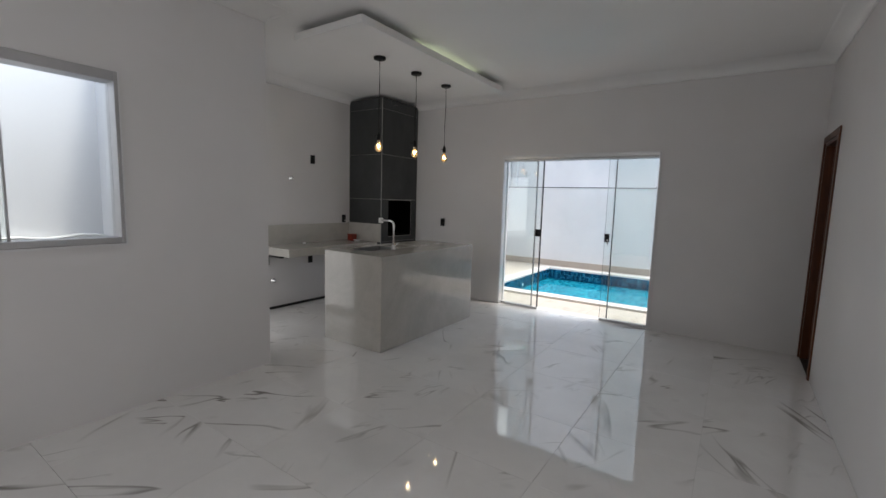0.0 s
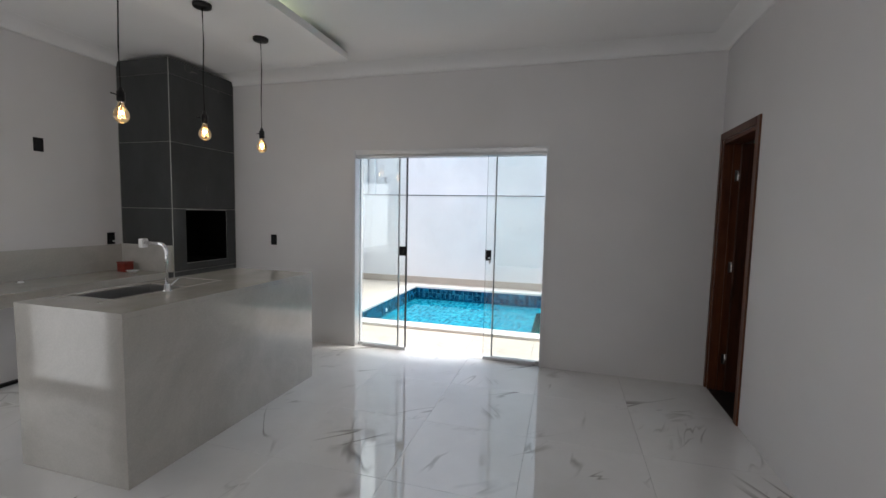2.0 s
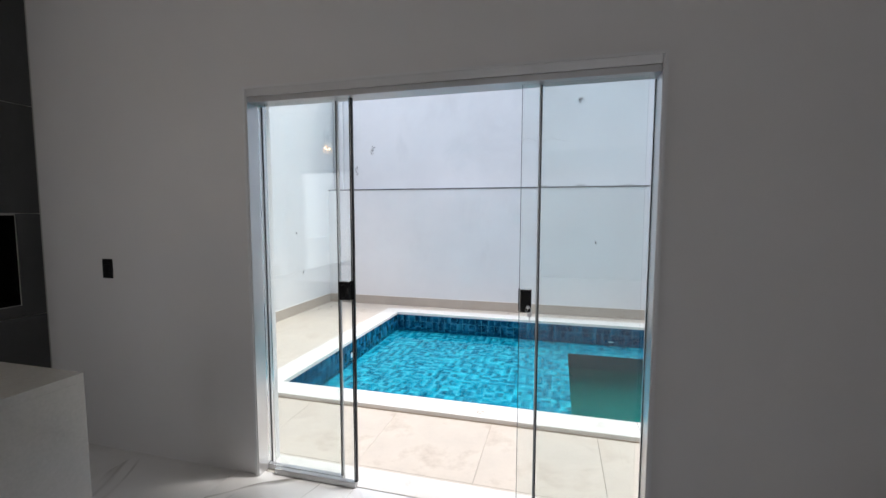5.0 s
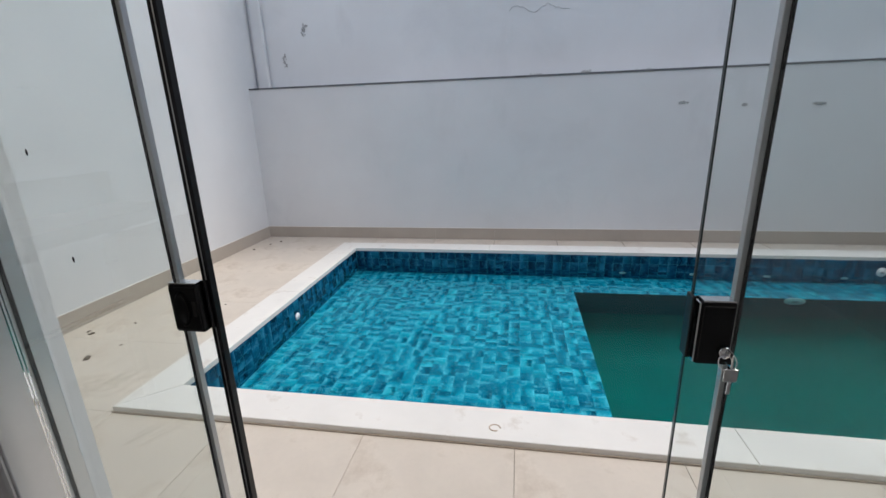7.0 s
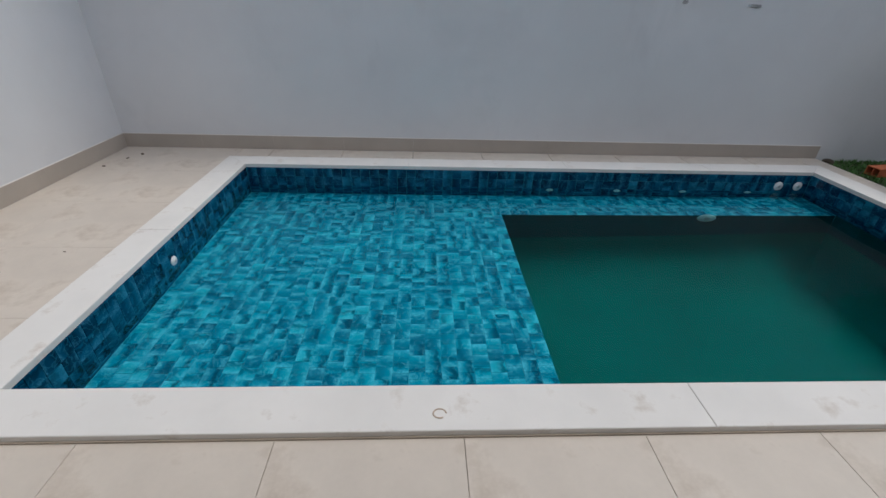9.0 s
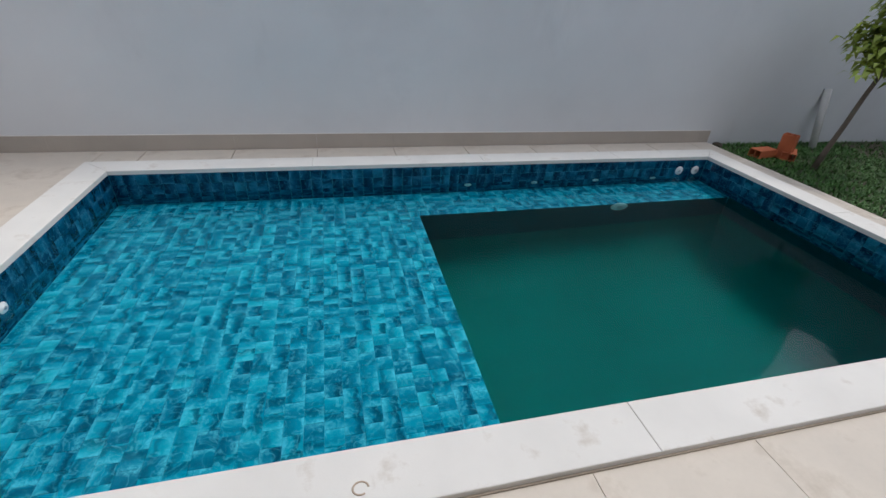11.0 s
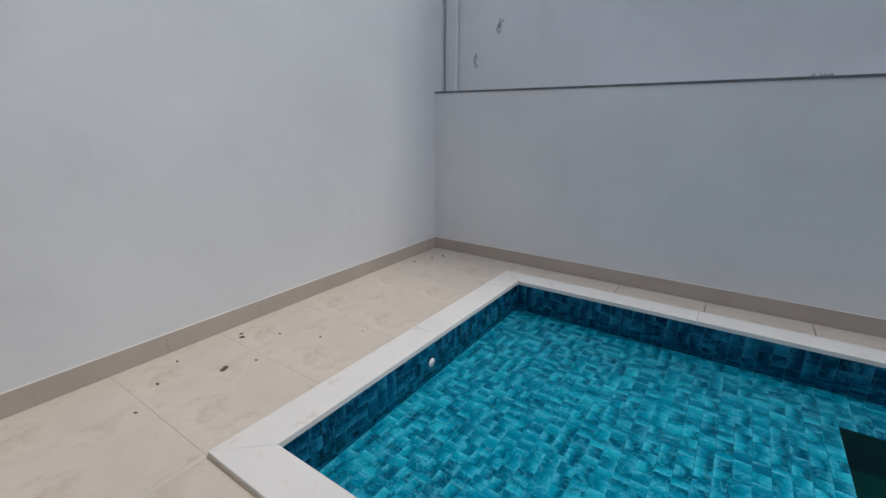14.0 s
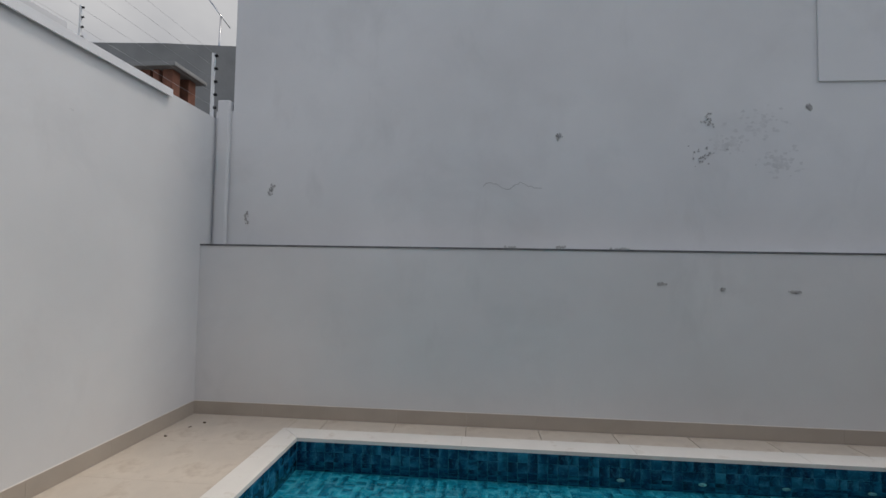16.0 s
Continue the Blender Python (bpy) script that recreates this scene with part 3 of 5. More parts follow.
def leaf(x0, x1, y, side, edge):
    """One glass leaf: pane, bottom rail, and the trim of its free edge."""
    xa, xb = (x0, x1 - 0.0005) if side > 0 else (x0 + 0.0005, x1)
    p = part("leaf", boxes((xa, xb, y, y + 0.008, 0.03, DH - 0.075)), "pane", door)
    p.visible_shadow = False
    part("bottom_rail", boxes((x0, x1, y - 0.012, y + 0.02, 0.002, 0.034), bevel=0.003), "alu", p)
    xs = x1 if side > 0 else x0
    z0, z1 = 0.034, DH - 0.075
    if edge == "strip":
        part("edge_seal", boxes((xs - 0.006 * side, xs + 0.003 * side, y - 0.003, y + 0.011, z0, z1), bevel=0.0015), "alu", p, "grey aluminium edge strip")
        part("rubber_seal", boxes((xs - 0.0115 * side, xs - 0.0062 * side, y - 0.004, y + 0.012, z0, z1)), "black", p)
    elif edge == "brush":
        part("rubber_seal", boxes((xs - 0.008, xs - 0.0018, y - 0.004, y + 0.012, z0, z1), bevel=0.001), "black", p)
        part("edge_seal", boxes((xs - 0.0016, xs + 0.0012, y - 0.003, y + 0.011, z0, z1)), "alu", p, "thin grey aluminium bead")
        part("rubber_seal", boxes((xs + 0.0014, xs + 0.0085, y - 0.004, y + 0.012, z0, z1), bevel=0.001), "black", p)
    else:
        part("glass_edge", boxes((xs - 0.0012, xs + 0.0012, y + 0.0005, y + 0.0075, z0, z1)), "glass_edge", p)
    return p


leaf(F0, 0.521, YB, 1, "strip")
left_leaf = leaf(0.11, 0.613, YA, 1, "brush")
leaf(1.545, F1, YB, -1, "strip")
right_leaf = leaf(1.468, F1 - 0.04, YA, -1, "bare")


def lock(x, z, w, h, mirrored, keyed):
    """A flat box lock clamped on the glass, with a pull or a key, and a keeper beside it."""
    s = -1 if mirrored else 1
    y = YA
    k = part("lock", boxes((x - w, x + w, y - 0.022, y - 0.0005, z - h, z + h), bevel=0.004), "black", door, "black box lock")
    part("faceplate", boxes((x - w + 0.003, x + w - 0.003, y - 0.025, y - 0.0215, z - h + 0.006, z + h - 0.005), bevel=0.002), "black", k)
    part("back_plate", boxes((x - w, x + w, y + 0.0085, y + 0.0105, z - h, z + h), bevel=0.0008), "black", k)
    part("keeper", boxes((x + s * (w + 0.004), x + s * (w + 0.010), y - 0.010, y + 0.016, z - h + 0.004, z + h + 0.004), bevel=0.002), "black", k)
    part("cap", boxes((x - w + 0.002, x + w - 0.002, y - 0.021, y - 0.001, z + h + 0.0005, z + h + 0.003)), "chrome", k, "chrome top edge")
    if keyed:
        part("side_plate", boxes((x - w - 0.003, x - w - 0.0005, y - 0.020, y - 0.002, z - h + 0.004, z + h - 0.002)), "chrome", k, "chrome latch plate")
        part("latch_slot", boxes((x - w - 0.0042, x - w - 0.0032, y - 0.014, y - 0.008, z - 0.03, z + 0.02)), "black", k)
        part("cylinder", lathe([(0, 0), (0.009, 0), (0.009, 0.014), (0.004, 0.015), (0, 0.015)], 16, pose(x + 0.012, y - 0.024, z - 0.024, 90)), "chrome", k)
        part("key_ring", tube([(x + 0.014 + 0.013 * math.cos(a), y - 0.041 + 0.003 * math.sin(a), z - 0.036 + 0.013 * math.sin(a)) for a in (i * math.pi / 10 for i in range(21))], 0.0012, 6), "chrome", k)
        part("key", boxes((x + 0.0105, x + 0.0135, y - 0.060, y - 0.040, z - 0.036, z - 0.014), bevel=0.001), "chrome", k, "silver key in the cylinder")
        part("key", boxes((x + 0.010, x + 0.030, y - 0.045, y - 0.0425, z - 0.068, z - 0.046), (x + 0.017, x + 0.023, y - 0.045, y - 0.0425, z - 0.090, z - 0.0682), bevel=0.001), "chrome", k, "silver key hanging from the ring")
    else:
        part("pull_recess", lathe([(0, 0.0), (0.018, 0.001), (0.021, 0.004), (0.024, 0.0), (0, -0.003)], 24, pose(x - 0.004, y - 0.025, z, 90) @ Matrix.Diagonal((0.7, 1.5, 1, 1))), "black", k)
        part("latch_window", boxes((x + 0.017, x + 0.024, y - 0.0262, y - 0.0251, z - 0.014, z + 0.016)), "stone_dark", k)


for sx, sz, parent_leaf in ((0.286, 1.375, left_leaf), (0.322, 1.165, left_leaf), (1.80, 1.352, right_leaf)):
    part("paint_speck", lathe([(0, 0.0015), (0.003, 0.001), (0.0045, 0)], 8, pose(sx, YA - 0.0002, sz, 90) @ Matrix.Diagonal((0.6, 1.5, 1, 1))), "black", parent_leaf, "dark dried paint speck")
lock(0.574, 1.079, 0.031, 0.049, False, False)
lock(1.499, 1.076, 0.025, 0.053, True, True)

# ---- west window ----
win = thing("window_1", "grey aluminium sliding window with clear glass", "window", kind="structure")
wf = part("window_frame", boxes((-0.65, -0.503, WY0, WY0 + 0.035, WZ0, WZ1), (-0.65, -0.503, WY1 - 0.022, WY1, WZ0, WZ1), (-0.65, -0.503, WY0 + 0.035, WY1 - 0.022, WZ1 - 0.06, WZ1), (-0.65, -0.503, WY0 + 0.035, WY1 - 0.022, WZ0, WZ0 + 0.04), bevel=0.003), "alu", win)
part("window_trim", boxes((-0.509, -0.499, WY1, WY1 + 0.008, WZ0 - 0.012, WZ1 + 0.006), (-0.509, -0.499, WY0 - 0.008, WY0, WZ0 - 0.012, WZ1 + 0.006), (-0.509, -0.485, WY0, WY1, WZ0 - 0.012, WZ0)), "alu_white", win)
for y0, y1, x in ((-5.685, -5.05, -0.565), (-5.09, -4.532, -0.605)):
    p = part("pane", boxes((x, x + 0.006, y0, y1, WZ0 + 0.04, WZ1 - 0.06)), "pane", win)
    p.visible_shadow = False
    part("edge_strip", boxes((x - 0.005, x + 0.011, y1 - 0.012 if x > -0.6 else y0, y1 if x > -0.6 else y0 + 0.012, WZ0 + 0.04, WZ1 - 0.06)), "alu", p)
solid("wall_light_well", boxes((-3.90, -3.75, YS - 0.15, -3.605, -0.1, 3.5), (-3.75, -0.66, YS - 0.30, YS - 0.15, -0.1, 3.5), (-3.90, -2.35, -3.605, -3.455, -0.1, 3.5)), "bright", "white painted wall of the light well", "wall")
solid("ground_light_well", boxes((-3.75, -0.66, YS - 0.15, -3.605, -0.2, -0.1)), "coping", "bare concrete floor of the light well", "ground")


def rough_ledge():
    bm = bmesh.new()
    top, front = [], []
    for i in range(42):
        y = -7.3 + i * 0.09
        z = 0.95 + 0.03 * noise.noise((y * 3, 0, 0)) + 0.012 * noise.noise((y * 11, 2, 0))
        top.append((bm.verts.new((-3.749, y, z)), bm.verts.new((-3.62 + 0.02 * noise.noise((y * 5, 5, 0)), y, z - 0.01)), bm.verts.new((-3.749, y, 0.7))))
    for a, b in zip(top, top[1:]):
        for i in range(3):
            bm.faces.new((a[i], a[(i + 1) % 3], b[(i + 1) % 3], b[i]))
    bm.faces.new(top[0])
    bm.faces.new(top[-1][::-1])
    bmesh.ops.recalc_face_normals(bm, faces=bm.faces[:])
    return bm


solid("ledge_light_well", rough_ledge(), "plaster", "uneven white plaster ledge outside the window", "ledge")

# Unseen door assumed from the kitchen's brightness; its opening holds the fill lamp.
kd = thing("door_3", "assumed unseen glazed door between kitchen and light well", "glass door", kind="structure")
part("door_frame", boxes((-1.95, -1.915, -3.58, -3.48, -0.01, 2.1), (-1.085, -1.05, -3.58, -3.48, -0.01, 2.1), (-1.915, -1.085, -3.58, -3.48, 2.06, 2.1), bevel=0.003), "alu", kd)
kp = part("pane", boxes((-1.915, -1.085, -3.54, -3.532, -0.008, 2.06)), "pane", kd)
kp.visible_shadow = False

# ---- wooden doorway in the east wall ----
d2 = thing("door_2", "dark-stained wooden door standing open into an unlit room", "door", kind="structure")
part("casing", boxes((XE - 0.014, XE, EY0 - 0.06, EY0, 0, EH + 0.06), (XE - 0.014, XE, EY1, EY1 + 0.06, 0, EH + 0.06), (XE - 0.014, XE, EY0, EY1, EH, EH + 0.06), bevel=0.003), "wood", d2)
part("jamb", boxes((XE, 3.635, EY0, EY0 + 0.03, 0, EH), (XE, 3.635, EY1 - 0.03, EY1, 0, EH), (XE, 3.635, EY0 + 0.03, EY1 - 0.03, EH - 0.03, EH), bevel=0.002), "wood", d2)
part("stop", boxes((3.55, 3.57, EY1 - 0.045, EY1 - 0.03, 0, EH - 0.03), (3.55, 3.57, EY0 + 0.03, EY0 + 0.045, 0, EH - 0.03)), "wood", d2)
part("door_leaf", boxes((3.605, 4.215, EY1 - 0.072, EY1 - 0.036, 0.008, EH - 0.035), bevel=0.002), "wood_dark", d2)
for z in (0.28, 1.08, 1.85):
    hg = part("hinge", boxes((3.572, 3.600, EY1 - 0.034, EY1 - 0.0295, z - 0.045, z + 0.045)), "chrome", d2, "bright metal hinge")
    part("knuckle", lathe([(0, -0.045), (0.006, -0.045), (0.006, 0.045), (0, 0.045)], 12, pose(3.601, EY1 - 0.037, z)), "chrome", hg)
part("threshold", boxes((XE, 3.635, EY0 + 0.03, EY1 - 0.03, -0.02, 0.002)), "stone_dark", d2, "dark stone threshold")

# ---- kitchen island ----
IX0, IX1, IY0, IY1, IZ = -0.705, 0.092, -2.668, -0.975, 0.941
SX0, SX1, SY0, SY1 = -0.62, -0.29, -2.42, -1.92
isl = thing("kitchen_island", "greige polished stone island with waterfall sides", "kitchen island")
part("worktop", holed_slab((IX0, IX1, IY0, IY1), (SX0, SX1, SY0, SY1), IZ - 0.03, IZ), "quartz", isl)
part("front_panel", boxes((IX1 - 0.02, IX1, IY0 + 0.02, IY1, 0.002, IZ - 0.0305)), "quartz", isl)
part("end_panel", boxes((IX0, IX1, IY0, IY0 + 0.0195, 0.002, IZ - 0.0305)), "quartz", isl)
part("end_panel", boxes((IX0, IX1 - 0.021, IY1 - 0.02, IY1, 0.002, IZ - 0.0305)), "quartz", isl)
part("inner_wall", boxes((-0.30, -0.26, IY0 + 0.021, IY1 - 0.021, 0.002, IZ - 0.20)), "wall", isl)
part("wet_channel", boxes((SX0 - 0.05, SX0 - 0.004, SY0 - 0.10, SY1 + 0.30, IZ, IZ + 0.004), (SX1 + 0.004, SX1 + 0.02, SY0 - 0.10, SY1 + 0.30, IZ, IZ + 0.004), (SX0 - 0.004, SX1 + 0.004, SY1 + 0.285, SY1 + 0.30, IZ, IZ + 0.004)), "quartz", isl)
sink = thing("kitchen_sink", "brushed steel undermount sink set in the island", "sink")
part("basin", boxes((SX0, SX0 + 0.003, SY0, SY1, IZ - 0.19, IZ - 0.004), (SX1 - 0.003, SX1, SY0, SY1, IZ - 0.19, IZ - 0.004), (SX0 + 0.003, SX1 - 0.003, SY0, SY0 + 0.003, IZ - 0.19, IZ - 0.004), (SX0 + 0.003, SX1 - 0.003, SY1 - 0.003, SY1, IZ - 0.19, IZ - 0.004), (SX0, SX1, SY0, SY1, IZ - 0.195, IZ - 0.19)), "steel", sink)
part("drain", lathe([(0, 0.004), (0.02, 0.003), (0.04, 0.005), (0.045, 0.001), (0.045, 0)], 24, pose(-0.455, -2.17, IZ - 0.19)), "chrome", sink)

FX, FY = -0.235, -2.12
tap = thing("kitchen_tap", "tall chrome kitchen tap with a square white tip", "tap", at=(FX, FY, IZ))
part("base", lathe([(0, 0), (0.027, 0), (0.027, 0.008), (0.019, 0.014), (0.019, 0.05), (0.0, 0.05)], 24), "chrome", tap)
arc = [(0, 0, 0.05), (0, 0, 0.26)] + [(-0.05 + 0.05 * math.cos(a), 0, 0.26 + 0.05 * math.sin(a)) for a in (math.pi / 2 * i / 8 for i in range(1, 9))] + [(-0.17, 0, 0.312)]
part("spout", tube(arc, 0.0115, 16), "chrome", tap)
part("tip", boxes((-0.205, -0.17, -0.022, 0.022, 0.280, 0.338), bevel=0.004), "white_plastic", tap, "square white plastic tip")
part("lever", tube([(0.0, 0.019, 0.035), (0.0, 0.05, 0.05), (0.0, 0.085, 0.075)], 0.005, 10), "chrome", tap)

# ---- bench along the west wall ----
BZ, BY0, BY1, BX1 = 0.842, -2.45, -0.905, -1.60
bench = thing("kitchen_counter", "greige stone counter hung along the kitchen wall", "counter")
part("worktop", boxes((XW, BX1, BY0, BY1, BZ - 0.02, BZ)), "quartz", bench)
part("apron", boxes((BX1 - 0.02, BX1, BY0 + 0.02, BY1, BZ - 0.10, BZ - 0.0205)), "quartz", bench)
part("apron", boxes((XW, BX1, BY0, BY0 + 0.0195, BZ - 0.10, BZ - 0.0205)), "quartz", bench)
part("splashback", boxes((XW, XW + 0.02, BY0, BY1 - 0.021, BZ + 0.0005, 1.10)), "quartz", bench)
part("splashback", boxes((XW, -1.535, BY1 - 0.02, BY1, BZ + 0.0005, 1.11)), "quartz", bench)
part("bracket", boxes((XW, -1.85, -2.375, -2.34, BZ - 0.14, BZ - 0.1005), (XW, -2.165, -2.375, -2.34, BZ - 0.26, BZ - 0.14)), "black", bench, "black steel bracket")
part("bracket", boxes((XW, -1.85, -1.30, -1.265, BZ - 0.14, BZ - 0.1005), (XW, -2.165, -1.30, -1.265, BZ - 0.26, BZ - 0.14)), "black", bench, "black steel bracket")
bar = thing("floor_rod", "dark metal rod lying along the kitchen wall", "rod")
part("rod", boxes((-2.135, -2.10, -2.37, -1.0, 0.001, 0.03), bevel=0.004), "black", bar)

can = thing("red_canister", "small dark red lidded box on the kitchen counter", "canister", at=(-1.98, -1.05, BZ))
part("body", boxes((-0.05, 0.05, -0.05, 0.05, 0, 0.085), bevel=0.008), "red", can)
part("lid", boxes((-0.052, 0.052, -0.052, 0.052, 0.0855, 0.10), bevel=0.005), "red", can)
dish = thing("white_dish", "small white dish on the kitchen counter", "dish", at=(-1.86, -1.07, BZ))
part("bowl", lathe([(0, 0.002), (0.03, 0.0), (0.052, 0.018), (0.056, 0.022), (0.05, 0.02), (0.03, 0.006), (0, 0.005)], 28), "white_plastic", dish)
knob = thing("drain_cap", "small white cap on the kitchen counter", "cap", at=(-2.07, -1.86, BZ))
part("cap", lathe([(0, 0.014), (0.016, 0.013), (0.02, 0.008), (0.021, 0)], 20), "white_plastic", knob)

# ---- barbecue chimney ----
HX0, HX1, HY0, HY1 = XW, -1.533, -0.90, 0.0
FBY0, FBY1, FBZ0, FBZ1 = -0.738, -0.180, 0.915, 1.468
bands = (0.84, 1.478, 2.136, 2.79, 2.945)
chim = thing("barbecue_chimney", "dark slate-tiled barbecue chimney with an open firebox", "chimney")
part("core", boxes((HX0, HX1 - 0.45, HY0 + 0.012, HY1, 0.0, 2.945), (HX1 - 0.45, HX1 - 0.012, HY0 + 0.012, FBY0, 0.0, 2.945), (HX1 - 0.45, HX1 - 0.012, FBY1, HY1, 0.0, 2.945), (HX1 - 0.45, HX1 - 0.012, FBY0, FBY1, 0.0, FBZ0), (HX1 - 0.45, HX1 - 0.012, FBY0, FBY1, FBZ1, 2.945)), "slate_joint", chim)
part("firebox", open_box(HX1 - 0.44, HX1 - 0.013, FBY0 + 0.002, FBY1 - 0.002, FBZ0 + 0.002, FBZ1 - 0.002), "firebox_black", chim, "black firebox lining")
g = 0.0022
for z0, z1 in ((0.0, 0.84),) + tuple(zip(bands, bands[1:])):
    part("slate_tile", boxes((HX0 + g, HX1 - g, HY0, HY0 + 0.0115, z0 + g, z1 - g)), "slate", chim)
    cells = [(HY0 + g, HY1 - g, z0 + g, z1 - g)]
    if abs(z0 - 0.84) < 0.01:
        cells = [(HY0 + g, FBY0 - g, z0 + g, z1 - g), (FBY1 + g, HY1 - g, z0 + g, z1 - g), (FBY0, FBY1, z0 + g, FBZ0 - g)]
    for a, b, c, d in cells:
        part("slate_tile", boxes((HX1 - 0.0115, HX1, a, b, c, d)), "slate", chim)
part("corner_strip", boxes((HX1 - 0.004, HX1 + 0.002, HY0 - 0.002, HY0 + 0.004, 0.0, 2.94)), "slate_joint", chim, "pale corner joint")
part("wall_joint", boxes((HX0 + 0.0, HX0 + 0.005, HY0 - 0.003, HY0, 0.84, 2.94), (HX1, HX1 + 0.003, YN - 0.006, YN - 0.001, 0.0, 2.94)), "slate_joint", chim)


# ---- pendant lamps ----
def pendant():
    p = thing("pendant_lamp", "black pendant lamp with a glowing amber filament bulb", "pendant lamp", at=(-0.225, -1.206, 2.878), group="pendants over the island")
    part("canopy", lathe([(0, -0.028), (0.045, -0.028), (0.058, -0.022), (0.06, -0.012), (0.06, -0.0), (0, 0)], 28), "black", p)
    part("cord", tube([(0, 0, -0.028), (0.004, 0.002, -0.25), (-0.003, 0, -0.5), (0, 0, -0.73)], 0.004, 8), "brown_cord", p)
    s = part("socket", lathe([(0, -0.715), (0.010, -0.72), (0.014, -0.74), (0.021, -0.745), (0.021, -0.80), (0.018, -0.805), (0, -0.805)], 20), "black", p)
    part("switch_pin", tube([(-0.02, 0, -0.765), (-0.05, 0, -0.762)], 0.0035, 8), "black", s)
    b = part("bulb", lathe([(0.014, -0.80), (0.016, -0.815), (0.026, -0.835), (0.036, -0.852), (0.0405, -0.872), (0.0385, -0.892), (0.030, -0.908), (0.016, -0.918), (0.0, -0.921)], 28), "bulb", p, "amber glass bulb")
    b.visible_shadow = False
    for i in range(4):
        a = i * math.pi / 2 + 0.4
        part("filament", tube([(0.007 * math.cos(a), 0.007 * math.sin(a), -0.838), (0.013 * math.cos(a), 0.013 * math.sin(a), -0.888)], 0.0016, 6), "filament", b)
    return p


lamp = pendant()
copy_thing(lamp, pose(-0.225, -1.795, 2.878, 0, 0, 40))
copy_thing(lamp, pose(-0.225, -2.385, 2.878, 0, 0, 75))


# ---- wall plates ----
def wall_plate(at, turn, w=0.075, h=0.118, label="black wall plate with a square switch"):
    p = thing("wall_plate", label, "switch", at=at, turn=turn, group="black wall plates")
    part("plate", boxes((-w / 2, w / 2, -0.009, 0, -h / 2, h / 2), bevel=0.003), "black", p)
    part("rocker", boxes((-w * 0.28, w * 0.28, -0.013, -0.0095, -h * 0.22, h * 0.22), bevel=0.0015), "black", p)
    return p


wall_plate((-0.999, YN, 1.145), 0)
wall_plate((XW, -1.607, 2.008), 90)
socket = wall_plate((XW, -1.02, 1.165), 90, label="black socket plate above the counter")
part("plug", boxes((0.004, 0.034, -0.03, -0.0135, -0.034, -0.022), bevel=0.003), "white_plastic", socket, "small white plug")
wall_plate((XW, -1.66, 0.60), 90, label="black socket plate under the counter")
for at, nm, lab in (((XW, -1.973, 1.726), "water_outlet", "chrome water outlet stub in the kitchen wall"), ((XW, -2.267, 0.361), "water_outlet", "chrome water outlet stub low in the kitchen wall")):
    o = thing(nm, lab, "pipe stub", at=at, turn=90)
    part("flange", lathe([(0, 0), (0.034, 0), (0.032, 0.007), (0.017, 0.010), (0.017, 0.045), (0.010, 0.047), (0.009, 0.02), (0, 0.02)], 20, pose(0, 0, 0, 90)), "chrome", o)

# ---- courtyard walls ----
solid("wall_courtyard_west", boxes((-2.33, CX, 0.15, 4.95, -0.4, 3.415)), "outer", "white rendered boundary wall with patchy paint", "wall")
cap = thing("wall_capping", "pale grey metal flashing along the boundary wall's top", "flashing", kind="structure")
part("flashing", boxes((-2.34, CX + 0.045, 0.15, 4.0, 3.417, 3.437), (CX + 0.03, CX + 0.045, 0.15, 4.0, 3.36, 3.4168)), "alu_white", cap)
part("drip_edge", boxes((CX + 0.005, CX + 0.029, 0.15, 4.0, 3.395, 3.4165)), "alu", cap)
solid("wall_courtyard_back", boxes((CX, 9.6, CY, 4.95, -0.4, 1.865)), "outer", "white rendered lower back wall", "wall")
solid("wall_neighbour", boxes((-1.925, 9.6, 4.785, 5.0, 1.8655, 6.1)), "outer", "tall weathered white wall above the back wall", "wall")
solid("wall_neighbour_pier", boxes((-2.115, -1.958, 4.752, 4.90, 1.866, 3.63), bevel=0.022), "outer", "narrow white pier between the two walls", "wall")
solid("wall_neighbour_gap", boxes((CX + 0.001, -1.926, 4.80, 4.94, 1.8655, 3.50)), "outer", "white recess behind the narrow pier", "wall")
solid("wall_garden_end", boxes((9.6, 9.75, 0.15, 5.0, -0.4, 3.4)), "outer", "white wall at the garden's end", "wall")
# Dark strip put in to draw the shadow gap along the ledge.
led = thing("wall_ledge", "dark strip drawn for the shadow gap at the back wall's ledge", "ledge", kind="structure")
part("gap_strip", boxes((CX + 0.001, 9.6, CY - 0.008, CY + 0.01, 1.8655, 1.885)), "dark_line", led)
pn = thing("wall_panel", "smooth pale patch on the tall neighbouring wall", "wall panel", kind="structure")
part("panel", boxes((4.67, 9.6, 4.765, 4.784, 3.74, 6.1), bevel=0.004), "outer", pn)

# ---- deck slab, skirting, coping ----
DX1 = 5.62
slab = solid("deck", boxes((CX, PX0 - 0.02, 0.15, CY, -0.3, DECK - 0.0105), (PX0 - 0.02, DX1, 0.15, PY0 - 0.02, -0.3, DECK - 0.0105), (PX0 - 0.02, DX1, PY1 + 0.02, CY, -0.3, DECK - 0.0105), (PX1 + 0.02, DX1, PY0 - 0.02, PY1 + 0.02, -0.3, DECK - 0.0105)), "deck_grout", "beige tiled pool deck", "deck")
sk = thing("baseboard", "taupe tile skirting along the courtyard walls", "skirting", kind="structure")
for y0, y1 in zip(cuts(0.165, CY - 0.0115, 0.6, 0.72), cuts(0.165, CY - 0.0115, 0.6, 0.72)[1:]):
    part("skirting_tile", boxes((CX, CX + 0.011, y0 + 0.0004, y1 - 0.0004, DECK, 0.106), bevel=0.0006), "base", sk)
